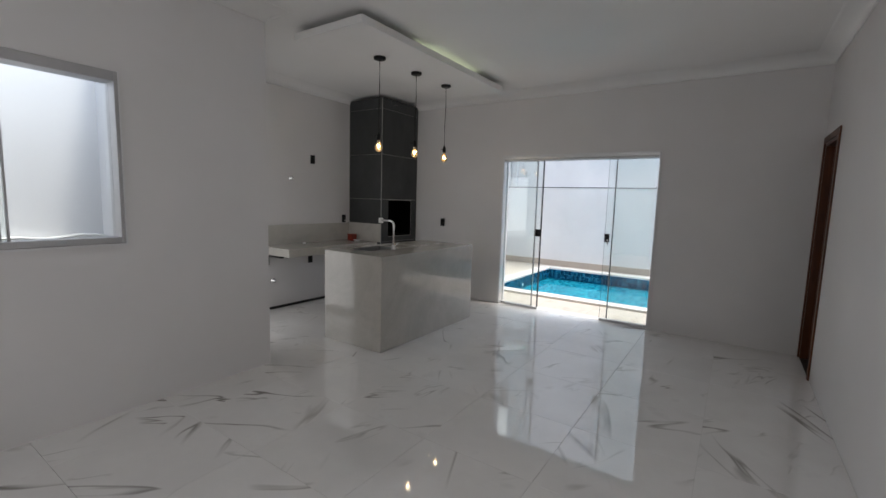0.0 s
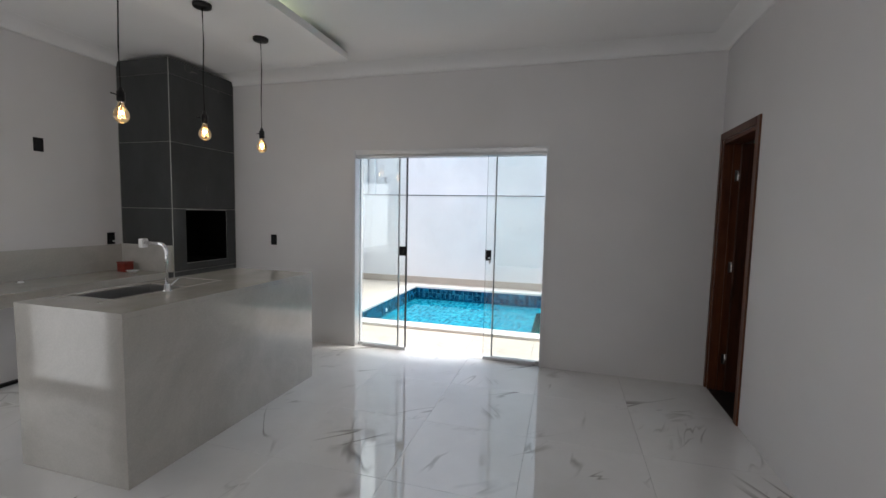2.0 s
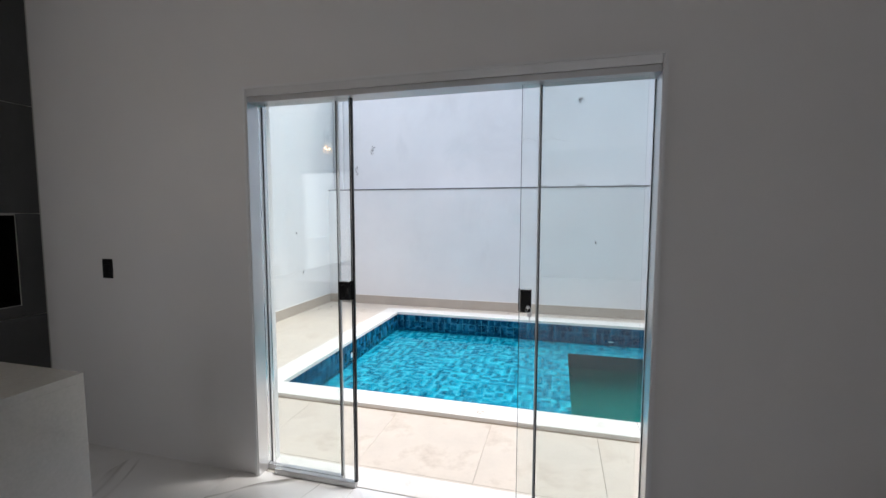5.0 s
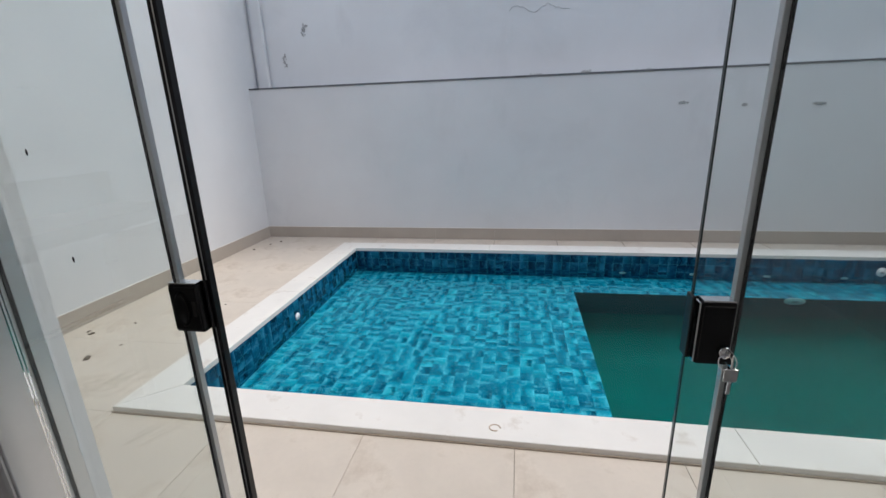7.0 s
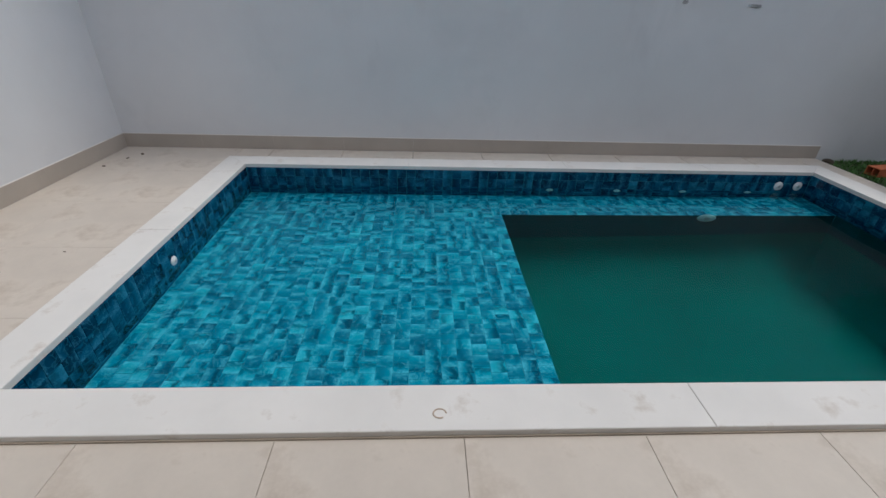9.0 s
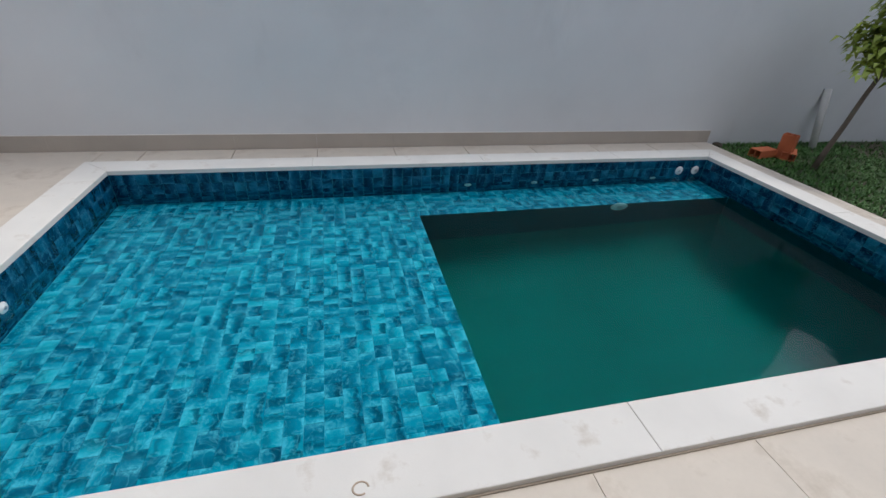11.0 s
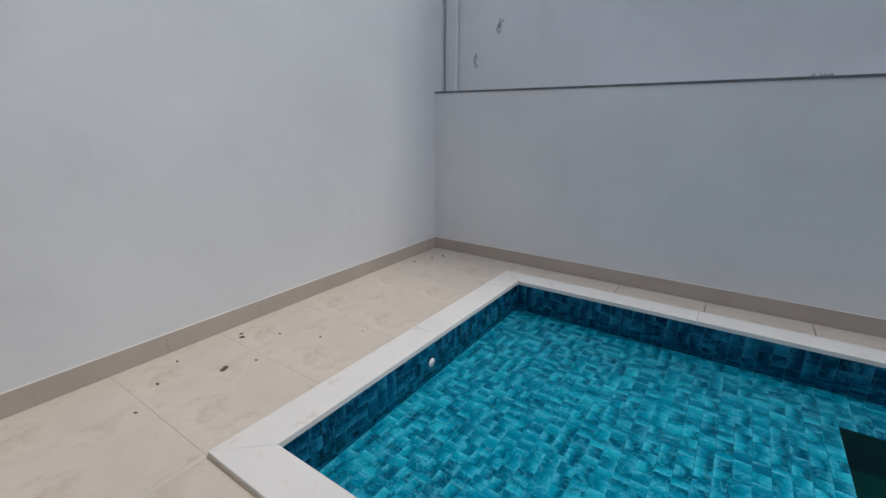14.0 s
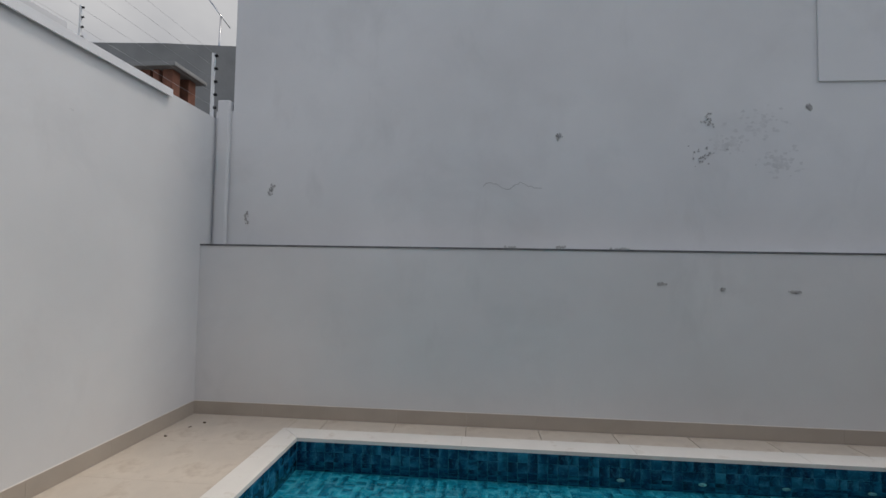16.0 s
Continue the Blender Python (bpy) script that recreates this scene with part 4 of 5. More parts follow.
xs = cuts(CX, DX1, 2.446, 0.757)
for x0, x1 in zip(xs, xs[1:]):
    part("skirting_tile", boxes((x0 + 0.0004, x1 - 0.0004, CY - 0.011, CY, DECK, 0.106), bevel=0.0006), "base", sk)

part("sealant", boxes((CX, CX + 0.007, 0.165, CY - 0.0115, 0.1062, 0.1115), (CX, DX1, CY - 0.007, CY, 0.1062, 0.1115)), "coping", sk, "white sealant line")

cop = thing("pool_coping", "white limestone coping slabs round the pool", "coping", kind="structure")
OX0, OX1, OY0, OY1 = PX0 - CB, PX1 + CB, PY0 - CB + 0.01, PY1 + CB - 0.01


def coping_slab(corners):
    """One slab from its four plan corners, with a worn upper edge."""
    bm = bmesh.new()
    mid = sum((Vector(c) for c in corners), Vector((0, 0))) / 4
    rings = []
    for z, inset in ((DECK + 0.001, 0.0), (-0.005, 0.0), (-0.0015, 0.0015), (0.0, 0.005)):
        ring = []
        for c in corners:
            d = Vector(c) - mid
            ring.append(bm.verts.new((c[0] - math.copysign(inset + 0.0008, d.x), c[1] - math.copysign(inset + 0.0008, d.y), z)))
        rings.append(ring)
    for lo, hi in zip(rings, rings[1:]):
        for i in range(4):
            bm.faces.new((lo[i], lo[(i + 1) % 4], hi[(i + 1) % 4], hi[i]))
    bm.faces.new(rings[0][::-1])
    bm.faces.new(rings[-1])
    bmesh.ops.recalc_face_normals(bm, faces=bm.faces[:])
    part("coping_slab", bm, "coping", cop)


xs = (OX0, 2.209, 3.8, OX1)
for i, (x0, x1) in enumerate(zip(xs, xs[1:])):
    coping_slab(((x0, OY0), (x1, OY0), (PX1 if i == 2 else x1, PY0), (PX0 if i == 0 else x0, PY0)))
xs = (OX0, 0.9, 2.5, 4.0, OX1)
for i, (x0, x1) in enumerate(zip(xs, xs[1:])):
    coping_slab(((PX0 if i == 0 else x0, PY1), (PX1 if i == 3 else x1, PY1), (x1, OY1), (x0, OY1)))
coping_slab(((OX0, OY0), (PX0, PY0), (PX0, 2.6), (OX0, 2.6)))
coping_slab(((OX0, 2.6), (PX0, 2.6), (PX0, PY1), (OX0, OY1)))
coping_slab(((PX1, PY0), (OX1, OY0), (OX1, 2.6), (PX1, 2.6)))
coping_slab(((PX1, 2.6), (OX1, 2.6), (OX1, OY1), (PX1, PY1)))
part("mortar_bed", boxes((OX0 - 0.006, OX1 + 0.006, OY0 - 0.006, OY0 + 0.02, DECK - 0.002, DECK + 0.009), (OX0 - 0.006, OX0 + 0.02, OY0 + 0.0201, OY1 + 0.006, DECK - 0.002, DECK + 0.009)), "deck_grout", cop, "brown mortar line under the slabs")

# ---- pool shell ----
FLOOR, DEEP, STX, BEN = WATER - 0.22, -1.45, 1.79, 3.55
pool = thing("swimming_pool", "blue-tiled swimming pool with a shallow shelf and deep end", "pool", kind="structure")
part("shallow_bed", boxes((PX0 - 0.02, STX - 0.011, PY0 - 0.02, PY1 + 0.02, FLOOR - 0.2, FLOOR - 0.007), (STX - 0.011, PX1 + 0.02, BEN + 0.011, PY1 + 0.02, FLOOR - 0.2, FLOOR - 0.007)), "pool_grout", pool)
part("deep_floor", boxes((STX - 0.011, PX1 + 0.02, PY0 - 0.02, BEN + 0.011, DEEP - 0.1, DEEP)), "deep", pool, "deep end with the water's murky green painted in")
part("deep_wall", boxes((STX - 0.012, STX - 0.002, PY0, BEN, DEEP, FLOOR - 0.008), (STX, PX1, BEN + 0.002, BEN + 0.012, DEEP, FLOOR - 0.008), (PX1 + 0.003, PX1 + 0.013, PY0, BEN, DEEP, FLOOR - 0.008), (STX, PX1, PY0 - 0.013, PY0 - 0.003, DEEP, FLOOR - 0.008)), "deep_wall", pool, "deep wall painted darker for murky depth")


def cove(along_x):
    """A rounded junction added to soften the tone between the deep floor and a deep wall."""
    bm = bmesh.new()
    r = 0.5
    arc = [(r * (1 - math.sin(a)), r * (1 - math.cos(a))) for a in (math.pi / 2 * k / 12 for k in range(13))]
    rows = []
    for out, up in arc:
        if along_x:
            ends = ((STX, BEN + 0.001 - out), (PX1, BEN + 0.001 - out))
        else:
            ends = ((PX1 + 0.002 - out, PY0), (PX1 + 0.002 - out, BEN))
        rows.append([bm.verts.new((x, y, DEEP + 0.002 + up)) for x, y in ends])
    for lo, hi in zip(rows, rows[1:]):
        bm.faces.new((lo[0], lo[1], hi[1], hi[0])).smooth = True
    return bm


part("deep_cove", cove(True), "deep", pool, "rounded floor edge added to soften the deep end's tone")
part("deep_cove", cove(False), "deep", pool, "rounded floor edge added to soften the deep end's tone")

part("wall_bed", boxes((PX0 - 0.02, PX0 - 0.006, PY0, PY1, FLOOR, DECK), (PX1 + 0.006, PX1 + 0.02, PY0, PY1, FLOOR, DECK), (PX0 - 0.02, PX1 + 0.02, PY1 + 0.006, PY1 + 0.02, FLOOR, DECK), (PX0 - 0.02, PX1 + 0.02, PY0 - 0.02, PY0 - 0.006, FLOOR, DECK)), "pool_grout", pool)

surface = bmesh.new()
bmesh.ops.create_grid(surface, x_segments=24, y_segments=12, size=0.5, matrix=Matrix.Translation(((PX0 + PX1) / 2, (PY0 + PY1) / 2, WATER)) @ Matrix.Diagonal((PX1 - PX0 - 0.001, PY1 - PY0 - 0.001, 1, 1)))
wat = solid("water", surface, "water", "calm clear pool water, its deep green put into the lining", "water")
wat.visible_shadow = False


def fitting(name, at, rot, r, label):
    o = thing(name, label, "pool fitting", at=at)
    part("flange", lathe([(0, 0.012), (r * 0.35, 0.012), (r * 0.4, 0.006), (r * 0.8, 0.008), (r, 0.003), (r, 0)], 24, pose(0, 0, 0, *rot)), "white_plastic", o)
    part("eye", lathe([(0, 0.017), (r * 0.25, 0.016), (r * 0.33, 0.0125)], 16, pose(0, 0, 0, *rot)), "alu", o)


fitting("pool_return", (PX0, 2.496, -0.19), (0, 90, 0), 0.034, "round white return fitting in the pool wall")
for x in (4.78, 4.99):
    fitting("pool_return", (x, PY1, -0.155), (90, 0, 0), 0.047, "round white return fitting in the pool wall")
for x in (2.35, 3.06, 3.765, 4.47):
    fitting("massage_jet", (x, PY1, -0.262), (90, 0, 0), 0.036, "small white jet at the waterline")
fitting("pool_lamp", (3.80, BEN, FLOOR - 0.075), (90, 0, 0), 0.095, "white round underwater lamp on the bench's edge")

# ---- garden ----
solid("ground", boxes((DX1, 9.6, 0.15, CY, -0.35, -0.07)), "soil", "dark garden soil under the lawn", "ground")
solid("ground_far", boxes((-60, 60, -60, 60, -1.75, -1.65)), "soil", "earth under and round the houses", "ground")


def lawn():
    rng = random.Random(3)
    verts, faces = [], []
    for i in range(22000):
        x, y = rng.uniform(5.66, 9.5), rng.uniform(0.2, 4.58)
        if rng.random() < 0.35:
            x, y = rng.uniform(5.66, 7.6), rng.uniform(2.4, 4.58)
        h, a, w = rng.uniform(0.02, 0.045), rng.uniform(0, 6.28), rng.uniform(0.004, 0.009)
        lean = rng.uniform(0.01, 0.045)
        ca, sa = math.cos(a), math.sin(a)
        k = len(verts)
        z = -0.072
        verts += [(x - w * sa, y + w * ca, z), (x + w * sa, y - w * ca, z), (x + lean * 0.5 * ca + w * 0.7 * sa, y + lean * 0.5 * sa - w * 0.7 * ca, z + h * 0.7), (x + lean * 0.5 * ca - w * 0.7 * sa, y + lean * 0.5 * sa + w * 0.7 * ca, z + h * 0.7), (x + lean * 1.6 * ca, y + lean * 1.6 * sa, z + h)]
        faces += [(k, k + 1, k + 2, k + 3), (k + 3, k + 2, k + 4)]
    me = bpy.data.meshes.new("lawn")
    me.from_pydata(verts, [], faces)
    me.materials.append(M["grass"])
    return me


tagged(new("lawn", lawn()), "patchy dark green lawn beside the pool", "grass", kind="stuff")


def garden_tree():
    rng = random.Random(8)
    t = thing("garden_tree", "slim leaning tree with drooping yellow-green leaves", "tree", at=(6.27, 3.69, -0.08))
    spine = [(0, 0, 0), (0.035, -0.01, 0.25), (0.085, -0.02, 0.52), (0.12, -0.03, 0.80), (0.165, -0.04, 1.02), (0.20, -0.05, 1.28), (0.22, -0.06, 1.5), (0.24, -0.06, 1.72)]
    part("trunk", tube(spine, 0.03, 10, [0.034, 0.027, 0.024, 0.022, 0.020, 0.017, 0.013, 0.008]), "bark", t)
    tips = []
    for i in range(26):
        k = rng.uniform(4.0, 6.9)
        a, b = Vector(spine[int(k)]), Vector(spine[min(int(k) + 1, 7)])
        s = a.lerp(b, k % 1)
        ang, ln = i * 2.4, rng.uniform(0.12, 0.30)
        e = s + Vector((math.cos(ang) * ln, math.sin(ang) * ln, rng.uniform(-0.12, 0.22)))
        m = s.lerp(e, 0.55) + Vector((0, 0, 0.07))
        part("limb", tube([s, m, e], 0.006, 6, [0.009, 0.006, 0.003]), "bark", t)
        tips += [m, e, e]
    verts, faces = [], []
    for tip in tips:
        for _ in range(30):
            o = tip + Vector((rng.gauss(0, 0.07), rng.gauss(0, 0.07), rng.gauss(0.02, 0.06)))
            ang, ln, w = rng.uniform(0, 6.28), rng.uniform(0.11, 0.20), rng.uniform(0.020, 0.036)
            d = Vector((math.cos(ang), math.sin(ang), rng.uniform(-0.1, 0.4))).normalized()
            side = d.cross(Vector((0, 0, 1))).normalized() * w
            p1, p2 = o + d * ln * 0.5, o + d * ln * 0.85 + Vector((0, 0, -ln * 0.45))
            k = len(verts)
            verts += [tuple(v) for v in (o, p1 + side, p1 - side, p2)]
            faces += [(k, k + 1, k + 2), (k + 1, k + 3, k + 2)]
    me = bpy.data.meshes.new("crown")
    me.from_pydata(verts, [], faces)
    me.materials.append(M["leaf"])
    c = new("crown", me)
    c.parent = t


garden_tree()


def hollow_brick(at, rot):
    o = new("clay_block")
    o.matrix_world = pose(*at, *rot)
    tagged(o, "orange hollow clay block lying on the lawn", "brick", "clay blocks on the lawn")
    L, W, T = 0.29, 0.14, 0.008
    part("shell", boxes((-L / 2, L / 2, -W / 2, W / 2, 0, T), (-L / 2, L / 2, -W / 2, W / 2, 0.09 - T, 0.09), (-L / 2, L / 2, -W / 2, -W / 2 + T, T, 0.09 - T), (-L / 2, L / 2, W / 2 - T, W / 2, T, 0.09 - T), bevel=0.002), "terracotta", o)
    part("web", boxes((-L / 2 + 0.001, L / 2 - 0.001, -0.004, 0.004, T, 0.09 - T)), "terracotta", o)


hollow_brick((5.97, 4.10, -0.055), (0, 0, 8))
hollow_brick((6.13, 4.0, 0.078), (0, 84, 18))
hollow_brick((6.26, 4.02, -0.055), (0, 0, 40))
pk = thing("leaning_plank", "whitewashed board leaning on the garden wall", "board")
part("board", tube([(7.06, 4.36, -0.07), (7.10, 4.47, 0.28), (7.14, 4.575, 0.62)], 0.05, 4), "plank", pk)
st = thing("garden_stone", "dark stone at the end of the skirting", "stone", at=(5.72, 4.5, -0.05))
bm = bmesh.new()
bmesh.ops.create_icosphere(bm, subdivisions=3, radius=0.06)
for v in bm.verts:
    v.co *= 1 + 0.35 * noise.noise(v.co * 18)
    v.co.z *= 0.6
part("stone", bm, "soil", st)

ring = thing("rust_ring", "faint rusty ring mark on the pool coping", "stain", at=(1.109, 1.04, 0.0005))
part("ring", tube([(0.026 * math.cos(a), 0.022 * math.sin(a), 0) for a in (i * math.pi / 12 for i in range(21))], 0.0035, 6), "rust", ring)

# ---- small debris on the deck ----
rng = random.Random(5)
for x, y, s in ((-1.935, 1.75, 0.016), (-1.99, 1.78, 0.012), (-1.62, 1.43, 0.022), (-1.75, 1.95, 0.010), (-1.45, 2.1, 0.008), (-1.98, 1.30, 0.010), (-1.55, 1.62, 0.009), (-1.25, 2.35, 0.007), (-2.0, 3.95, 0.014), (-1.92, 4.2, 0.012), (-1.85, 4.33, 0.016), (-1.6, 0.9, 0.009), (-1.8, 1.1, 0.011)):
    o = thing("leaf_scrap", "dry brown leaf scrap on the deck", "debris", at=(x, y, DECK), group="debris on the deck", turn=rng.uniform(0, 360))
    bm = bmesh.new()
    bmesh.ops.create_icosphere(bm, subdivisions=2, radius=s)
    for v in bm.verts:
        v.co = Vector((v.co.x * 1.4, v.co.y * 0.8, max(0.0, v.co.z * 0.5 + s * 0.2))) * (1 + 0.4 * noise.noise(v.co * 60))
    part("scrap", bm, "debris", o)


# ---- chips and cracks in the render ----
def chip(x, z, w, h, seed, y=4.785):
    """A ragged patch of flaked render, a few millimetres proud."""
    bm = bmesh.new()
    rg = random.Random(seed)
    for k in range(22):
        cx, cz = x + rg.gauss(0, w * 0.35), z + rg.gauss(0, h * 0.35)
        r = rg.uniform(0.004, 0.014)
        ring = [bm.verts.new((cx + r * rg.uniform(0.5, 1.4) * math.cos(a), y - 0.0015 - 0.0005 * k, cz + r * rg.uniform(0.5, 1.6) * math.sin(a))) for a in (i * math.pi / 3 for i in range(6))]
        back = [bm.verts.new((v.co.x, y, v.co.z)) for v in ring]
        bm.faces.new(ring)
        for i in range(6):
            bm.faces.new((ring[i], back[i], back[(i + 1) % 6], ring[(i + 1) % 6]))
    bmesh.ops.recalc_face_normals(bm, faces=bm.faces[:])
    return bm


def smear(x, z, w, h, seed, y=4.785):
    """Thin overlapping blots of grime, two millimetres proud."""
    bm = bmesh.new()
    rg = random.Random(seed)
    for k in range(60):
        cx, cz = x + rg.gauss(0, w * 0.4), z + rg.gauss(0, h * 0.4)
        r = rg.uniform(0.006, 0.03)
        ring = [bm.verts.new((cx + r * rg.uniform(0.4, 1.5) * math.cos(a), y - 0.001 - 0.00003 * k, cz + r * rg.uniform(0.3, 1.1) * math.sin(a))) for a in (i * math.pi / 5 for i in range(10))]
        back = [bm.verts.new((v.co.x, y, v.co.z)) for v in ring]
        bm.faces.new(ring)
        for i in range(10):
            bm.faces.new((ring[i], back[i], back[(i + 1) % 10], ring[(i + 1) % 10]))
    bmesh.ops.recalc_face_normals(bm, faces=bm.faces[:])
    return bm


for x, z, w, h, s in ((-1.42, 2.55, 0.07, 0.09, 1), (1.92, 3.163, 0.05, 0.05, 2), (-1.72, 2.22, 0.04, 0.10, 3), (3.5, 2.95, 0.22, 0.16, 6), (3.53, 3.34, 0.10, 0.14, 7), (4.58, 3.46, 0.04, 0.05, 8), (1.41, 1.90, 0.08, 0.015, 13), (1.94, 1.905, 0.10, 0.015, 14), (2.6, 1.90, 0.20, 0.012, 15)):
    o = thing("flaked_patch", "grey flaked patch in the wall's render", "wall damage", group="flaked patches on the wall")
    tagged(part("flakes", chip(x, z, w, h, s), "stain", o), kind="stuff")
for x, z, w, h, s in ((2.957, 1.53, 0.05, 0.008, 11), (4.27, 1.475, 0.10, 0.008, 12), (3.57, 1.485, 0.03, 0.006, 16)):
    o = thing("flaked_patch", "thin grey scuff on the lower wall", "wall damage", group="flaked patches on the wall")
    tagged(part("flakes", chip(x, z, w, h, s, CY), "stain", o), kind="stuff")
for yy, zz, w, h, sd in ((1.40, 3.35, 0.16, 0.05, 31), (1.27, 3.34, 0.10, 0.05, 36), (1.20, 3.28, 0.06, 0.02, 32)):
    o = thing("flaked_patch", "grey flaked patch high on the boundary wall", "wall damage", group="flaked patches on the wall", at=(CX, yy, zz), turn=90)
    tagged(part("flakes", chip(0, 0, w, h, sd, 0.0), "stain", o), kind="stuff")
for x, z, w, h, sd in ((4.05, 3.28, 0.34, 0.26, 51), (4.25, 2.86, 0.30, 0.18, 52), (3.75, 3.08, 0.22, 0.12, 53)):
    o = thing("grime_smear", "faint grey grime smear on the tall wall", "stain", group="grime smears on the wall")
    tagged(part("smear", smear(x, z, w, h, sd), "smear", o), kind="stuff")
crack = thing("wall_crack", "jagged hairline crack in the tall wall's render", "crack")
rg = random.Random(21)
pts = [(1.08 + 0.03 * i, 4.7835, 2.60 + 0.035 * math.sin(i * 0.55) + rg.uniform(-0.014, 0.014)) for i in range(23)]
part("crack", tube(pts, 0.003, 5), "stain", crack)

# ---- beyond the walls ----
nb = thing("neighbour_house", "bare grey concrete gable of a neighbouring house", "house")
bm = bmesh.new()
v = [bm.verts.new(p) for p in ((-13, 9, -1.65), (-2.0, 9, -1.65), (-2.0, 9, 6.38), (-6.2, 9, 6.66), (-13, 9, 6.9))]
w = [bm.verts.new((q.co.x, 13, q.co.z)) for q in v]
bm.faces.new(v)
bm.faces.new(w[::-1])
for i in range(5):
    bm.faces.new((v[i], w[i], w[(i + 1) % 5], v[(i + 1) % 5]))
bmesh.ops.recalc_face_normals(bm, faces=bm.faces[:])
part("wall", bm, "concrete", nb)

stack = thing("brick_chimney", "sooty brick chimney with a flat stone cap", "chimney", at=(-4.88, 7.5, -1.42))
part("pedestal", boxes((-0.34, 0.34, -0.34, 0.34, 0, 6.0)), "old_brick", stack)
for sx in (-1, 1):
    for sy in (-1, 1):
        part("pier", boxes((sx * 0.22 - 0.10, sx * 0.22 + 0.10, sy * 0.22 - 0.10, sy * 0.22 + 0.10, 6.001, 6.60), bevel=0.01), "old_brick", stack)
part("pier", boxes((-0.06, 0.06, -0.33, -0.13, 6.001, 6.60), bevel=0.01), "old_brick", stack)
part("cap", boxes((-0.46, 0.46, -0.46, 0.46, 6.601, 6.68), bevel=0.015), "concrete", stack)


def fence_post(at, h, n):
    p = thing("fence_post", "white electric fence post with black insulators", "fence post", at=at)
    part("post", boxes((-0.018, 0.018, -0.014, 0.014, 0, h), bevel=0.003), "white_plastic", p)
    for i in range(n):
        z = h * (0.18 + 0.78 * i / (n - 1))
        part("insulator", lathe([(0, 0), (0.012, 0.0), (0.02, 0.012), (0.012, 0.022), (0.018, 0.034), (0, 0.04)], 12, pose(0.018, 0, z, 0, 90, 0)), "black", p)


fence_post((-2.24, 4.84, 3.415), 0.83, 5)
nw = thing("neighbour_wall", "white parapet of the neighbouring yard", "wall", kind="structure")
part("parapet", boxes((-5.7, -5.5, -6, 6.05, -1.65, 5.42), (-5.7, -5.5, 6.05, 8.9, -1.65, 5.05)), "outer", nw)
fence_post((-5.6, 6.37, 5.05), 0.85, 5)
fence = thing("fence_wire", "thin electric fence wires above the boundary wall", "wire")
for i in range(5):
    z = 3.415 + 0.83 * (0.18 + 0.78 * i / 4) + 0.0
    part("wire", tube([(-2.2, 0.2, z), (-2.2, 2.5, z - 0.01), (-2.2, 4.84, z)], 0.0012, 5), "steel", fence)
sign = thing("warning_sign", "yellow enamel warning plate hung on the fence wires", "sign", at=(-2.195, 2.415, 4.025), turn=90)
part("plate", boxes((-0.13, 0.13, -0.002, 0.002, -0.09, 0.09), bevel=0.001), "yellow", sign)
for z, a, b in ((0.05, -0.10, 0.10), (-0.055, -0.09, 0.06)):
    part("lettering", boxes((a, b, -0.0035, -0.0021, z - 0.012, z + 0.012)), "sign_ink", sign, "bars of unreadable black lettering")
part("symbol", boxes((-0.025, 0.025, -0.0035, -0.0021, -0.025, 0.025)), "sign_ink", sign)

aerial = thing("roof_aerial", "thin metal aerial on the neighbouring roof", "aerial")
part("mast", tube([(-5.21, 9.5, 6.2), (-5.18, 9.5, 7.55)], 0.02, 8), "steel", aerial)
part("boom", tube([(-5.57, 9.5, 8.07), (-4.94, 9.5, 7.26)], 0.016, 8), "steel", aerial)

# ---- floor tiles, deck tiles, pool tiles ----
floor = solid("floor", boxes((XW, XE, YS, 0.0, -0.2, -0.0105)), "grout", "polished white marble-look porcelain floor", "floor")
fx, fy = cuts(XW, XE, 2.04, 0.72), cuts(YS, 0.0, -0.73, 0.72)
for x0, x1 in zip(fx, fx[1:]):
    for y0, y1 in zip(fy, fy[1:]):
        if x1 < XL + 0.01 and y1 < YK:
            continue
        lay("floor_tile", floor, x0, x1, y0, y1, 0.0, 0.01, 0.0014, "marble")

for rx0, rx1, ry0, ry1, sx, st_x in ((CX + 0.011, OX0, 0.15, CY - 0.011, 0.479, 0.723), (OX0, OX1, 0.17, OY0, 0.479, 0.723), (OX0, OX1, OY1, CY - 0.011, 2.446, 0.757), (OX1, DX1, 0.17, CY - 0.011, 0.479, 0.723)):
    gx, gy = cuts(rx0, rx1, sx, st_x), cuts(ry0, ry1, 0.24, 0.723)
    for x0, x1 in zip(gx, gx[1:]):
        for y0, y1 in zip(gy, gy[1:]):
            lay("deck_tile", slab, x0, x1, y0, y1, DECK, 0.01, 0.009 if ry0 == OY1 else 0.0012 if rx1 == OX0 else 0.0022, "deck")

near, rest = [], []
gx, gy = cuts(PX0, STX, PX0, 0.0917), cuts(PY0, PY1, PY0, 0.0903)
for i, (x0, x1) in enumerate(zip(gx, gx[1:])):
    col_y = cuts(PY0, PY1, PY0 - 0.0451 * (i % 2), 0.0903)
    for y0, y1 in zip(col_y, col_y[1:]):
        (near if y1 < 2.55 and 0.0 <= x0 else rest).append((x0, x1, y0, y1))
for x0, x1, y0, y1 in near[:300]:
    lay("pool_tile", pool, x0, x1, y0, y1, FLOOR, 0.006, 0.0018, "pool")
rest += near[300:]
bx, by = cuts(STX, PX1, STX, 0.0919), cuts(BEN, PY1, BEN, 0.088)
rest += [(x0, x1, y0, y1) for x0, x1 in zip(bx, bx[1:]) for y0, y1 in zip(by, by[1:])]
verts, faces = [], []


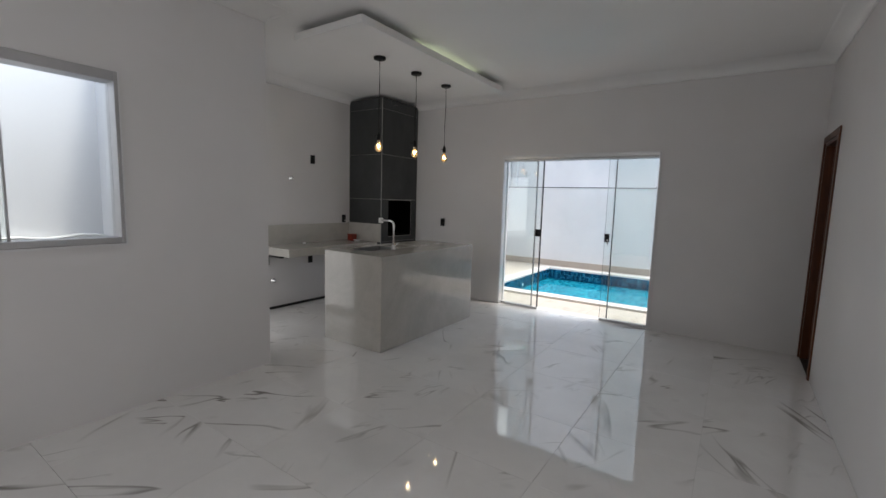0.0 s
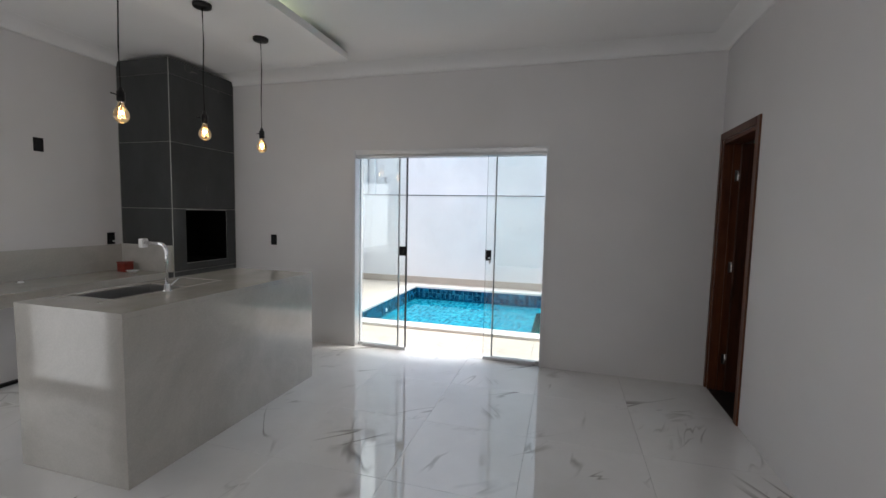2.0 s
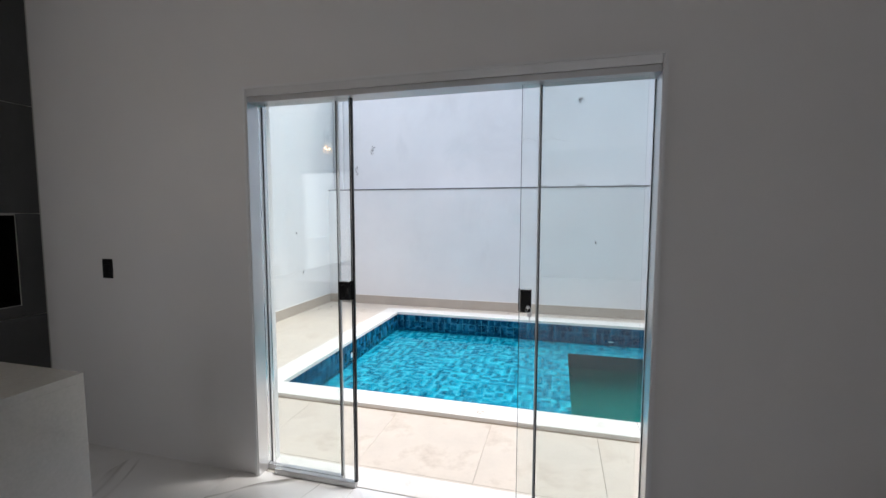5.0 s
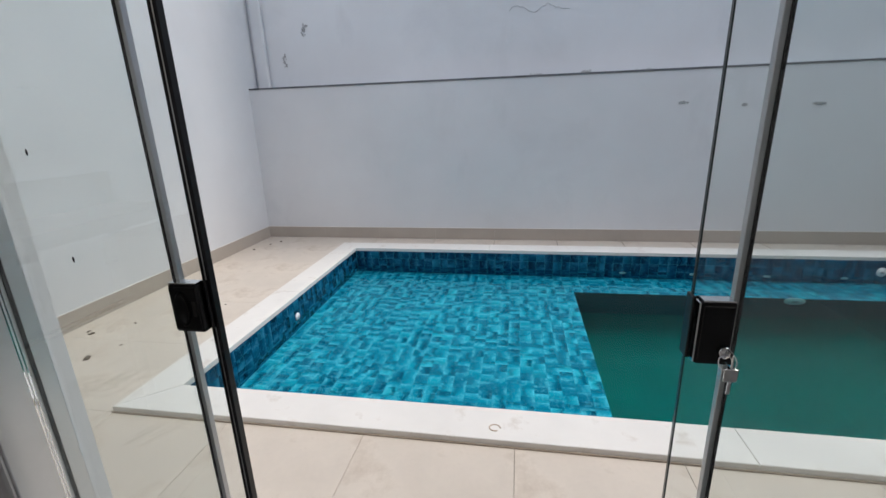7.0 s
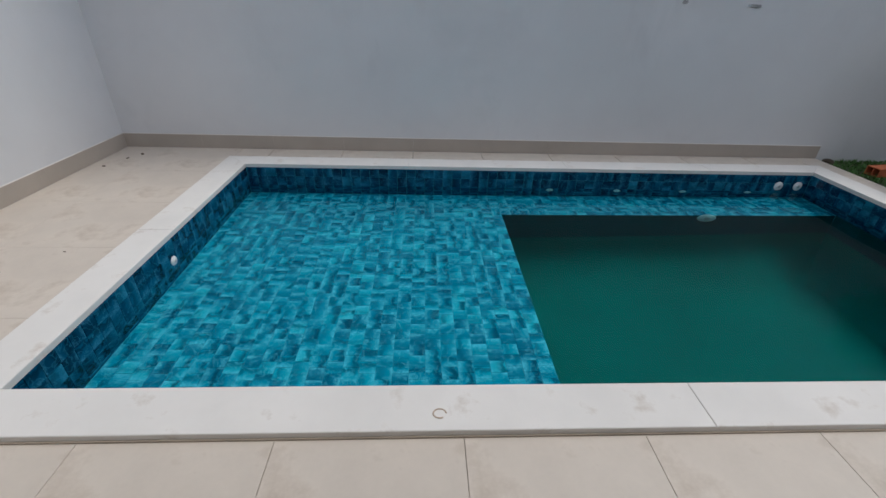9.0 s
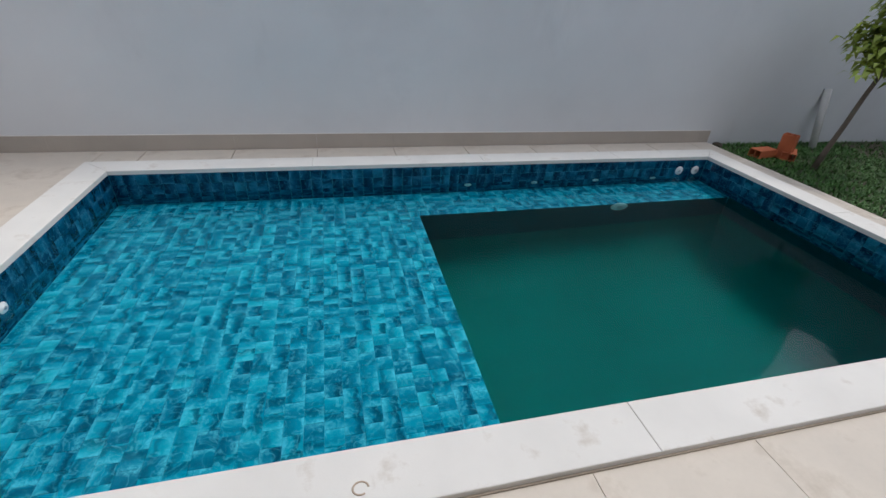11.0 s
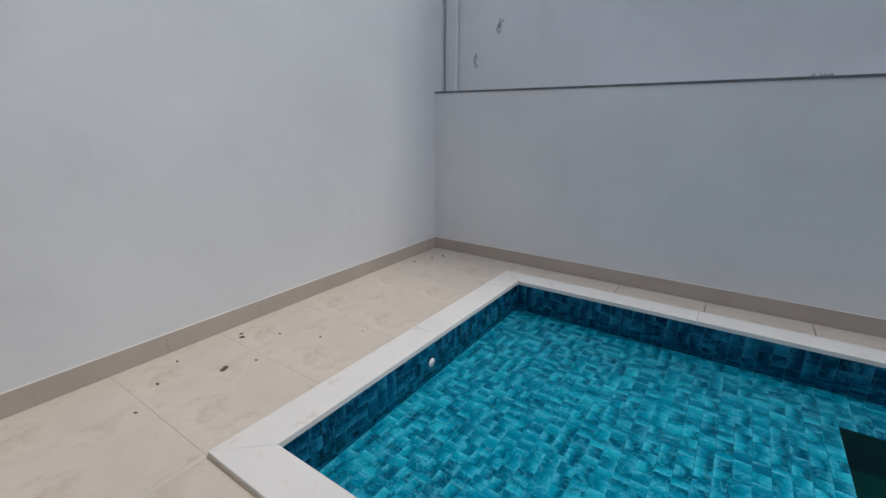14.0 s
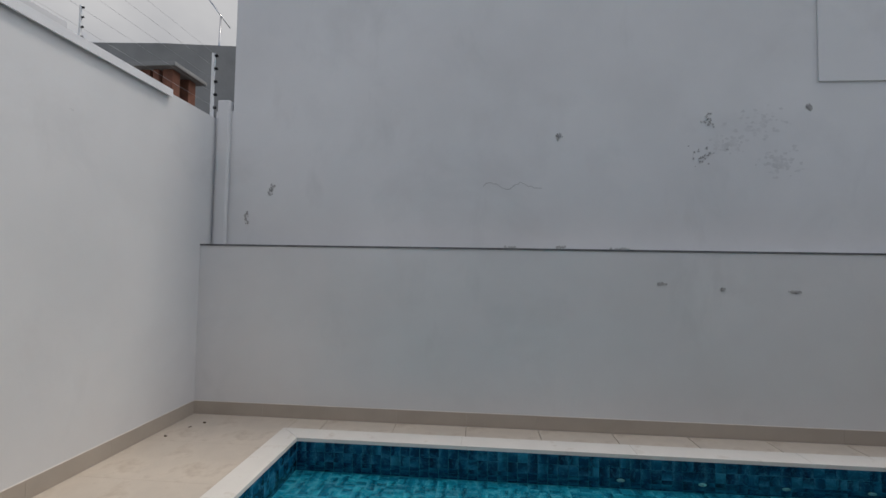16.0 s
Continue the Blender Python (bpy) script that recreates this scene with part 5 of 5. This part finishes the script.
def slab_piece(o, u, v, n, h):
    """A shallow raised piece on a plane: corner, two sides and normal."""
    k = len(verts)
    low = [o, o + u, o + u + v, o + v]
    ins = 0.0015
    un, vn = u.normalized() * ins, v.normalized() * ins
    top = [o + un + vn, o + u - un + vn, o + u + v - un - vn, o + v + un - vn]
    verts.extend(tuple(p) for p in low)
    verts.extend(tuple(p + n * h) for p in top)
    faces.append((k + 4, k + 5, k + 6, k + 7))
    faces.extend((k + i, k + (i + 1) % 4, k + 4 + (i + 1) % 4, k + 4 + i) for i in range(4))


gp = 0.0009
for x0, x1, y0, y1 in rest:
    slab_piece(Vector((x0 + gp, y0 + gp, FLOOR - 0.0065)), Vector((x1 - x0 - 2 * gp, 0, 0)), Vector((0, y1 - y0 - 2 * gp, 0)), Vector((0, 0, 1)), 0.006)


def joined(name, material):
    """Joins the pieces gathered so far into one part of the pool."""
    me = bpy.data.meshes.new(name)
    me.from_pydata(verts, [], faces)
    corner = [(0, 0), (1, 0), (1, 1), (0, 1)]
    piece = corner + [corner[k % 4] for i in range(4) for k in (i, i + 1, i + 1, i)]
    layer = me.uv_layers.new(name="UVMap")
    layer.data.foreach_set("uv", [c for uv in piece for c in uv] * (len(faces) // 5))
    me.materials.append(M[material])
    ob = new(name, me)
    ob.parent = pool
    tagged(ob, kind="stuff")
    verts.clear()
    faces.clear()


joined("floor_tiling", "pool_joined")
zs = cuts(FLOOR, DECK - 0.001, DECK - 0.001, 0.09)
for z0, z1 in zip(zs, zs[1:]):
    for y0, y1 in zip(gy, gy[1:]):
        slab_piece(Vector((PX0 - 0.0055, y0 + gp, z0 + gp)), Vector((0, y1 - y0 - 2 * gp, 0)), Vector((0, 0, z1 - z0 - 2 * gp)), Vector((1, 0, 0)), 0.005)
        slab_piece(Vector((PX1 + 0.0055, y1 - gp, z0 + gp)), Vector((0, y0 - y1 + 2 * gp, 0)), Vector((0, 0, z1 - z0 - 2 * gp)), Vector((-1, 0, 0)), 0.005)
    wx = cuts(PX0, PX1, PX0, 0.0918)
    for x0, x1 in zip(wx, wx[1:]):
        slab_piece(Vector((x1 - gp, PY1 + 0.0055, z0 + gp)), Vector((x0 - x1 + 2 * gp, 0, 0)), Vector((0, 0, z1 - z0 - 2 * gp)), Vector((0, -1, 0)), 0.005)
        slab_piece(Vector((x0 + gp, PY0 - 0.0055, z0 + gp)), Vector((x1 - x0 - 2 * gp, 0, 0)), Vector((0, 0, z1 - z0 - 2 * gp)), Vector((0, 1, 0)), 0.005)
joined("band_tiling", "pool_shaded")
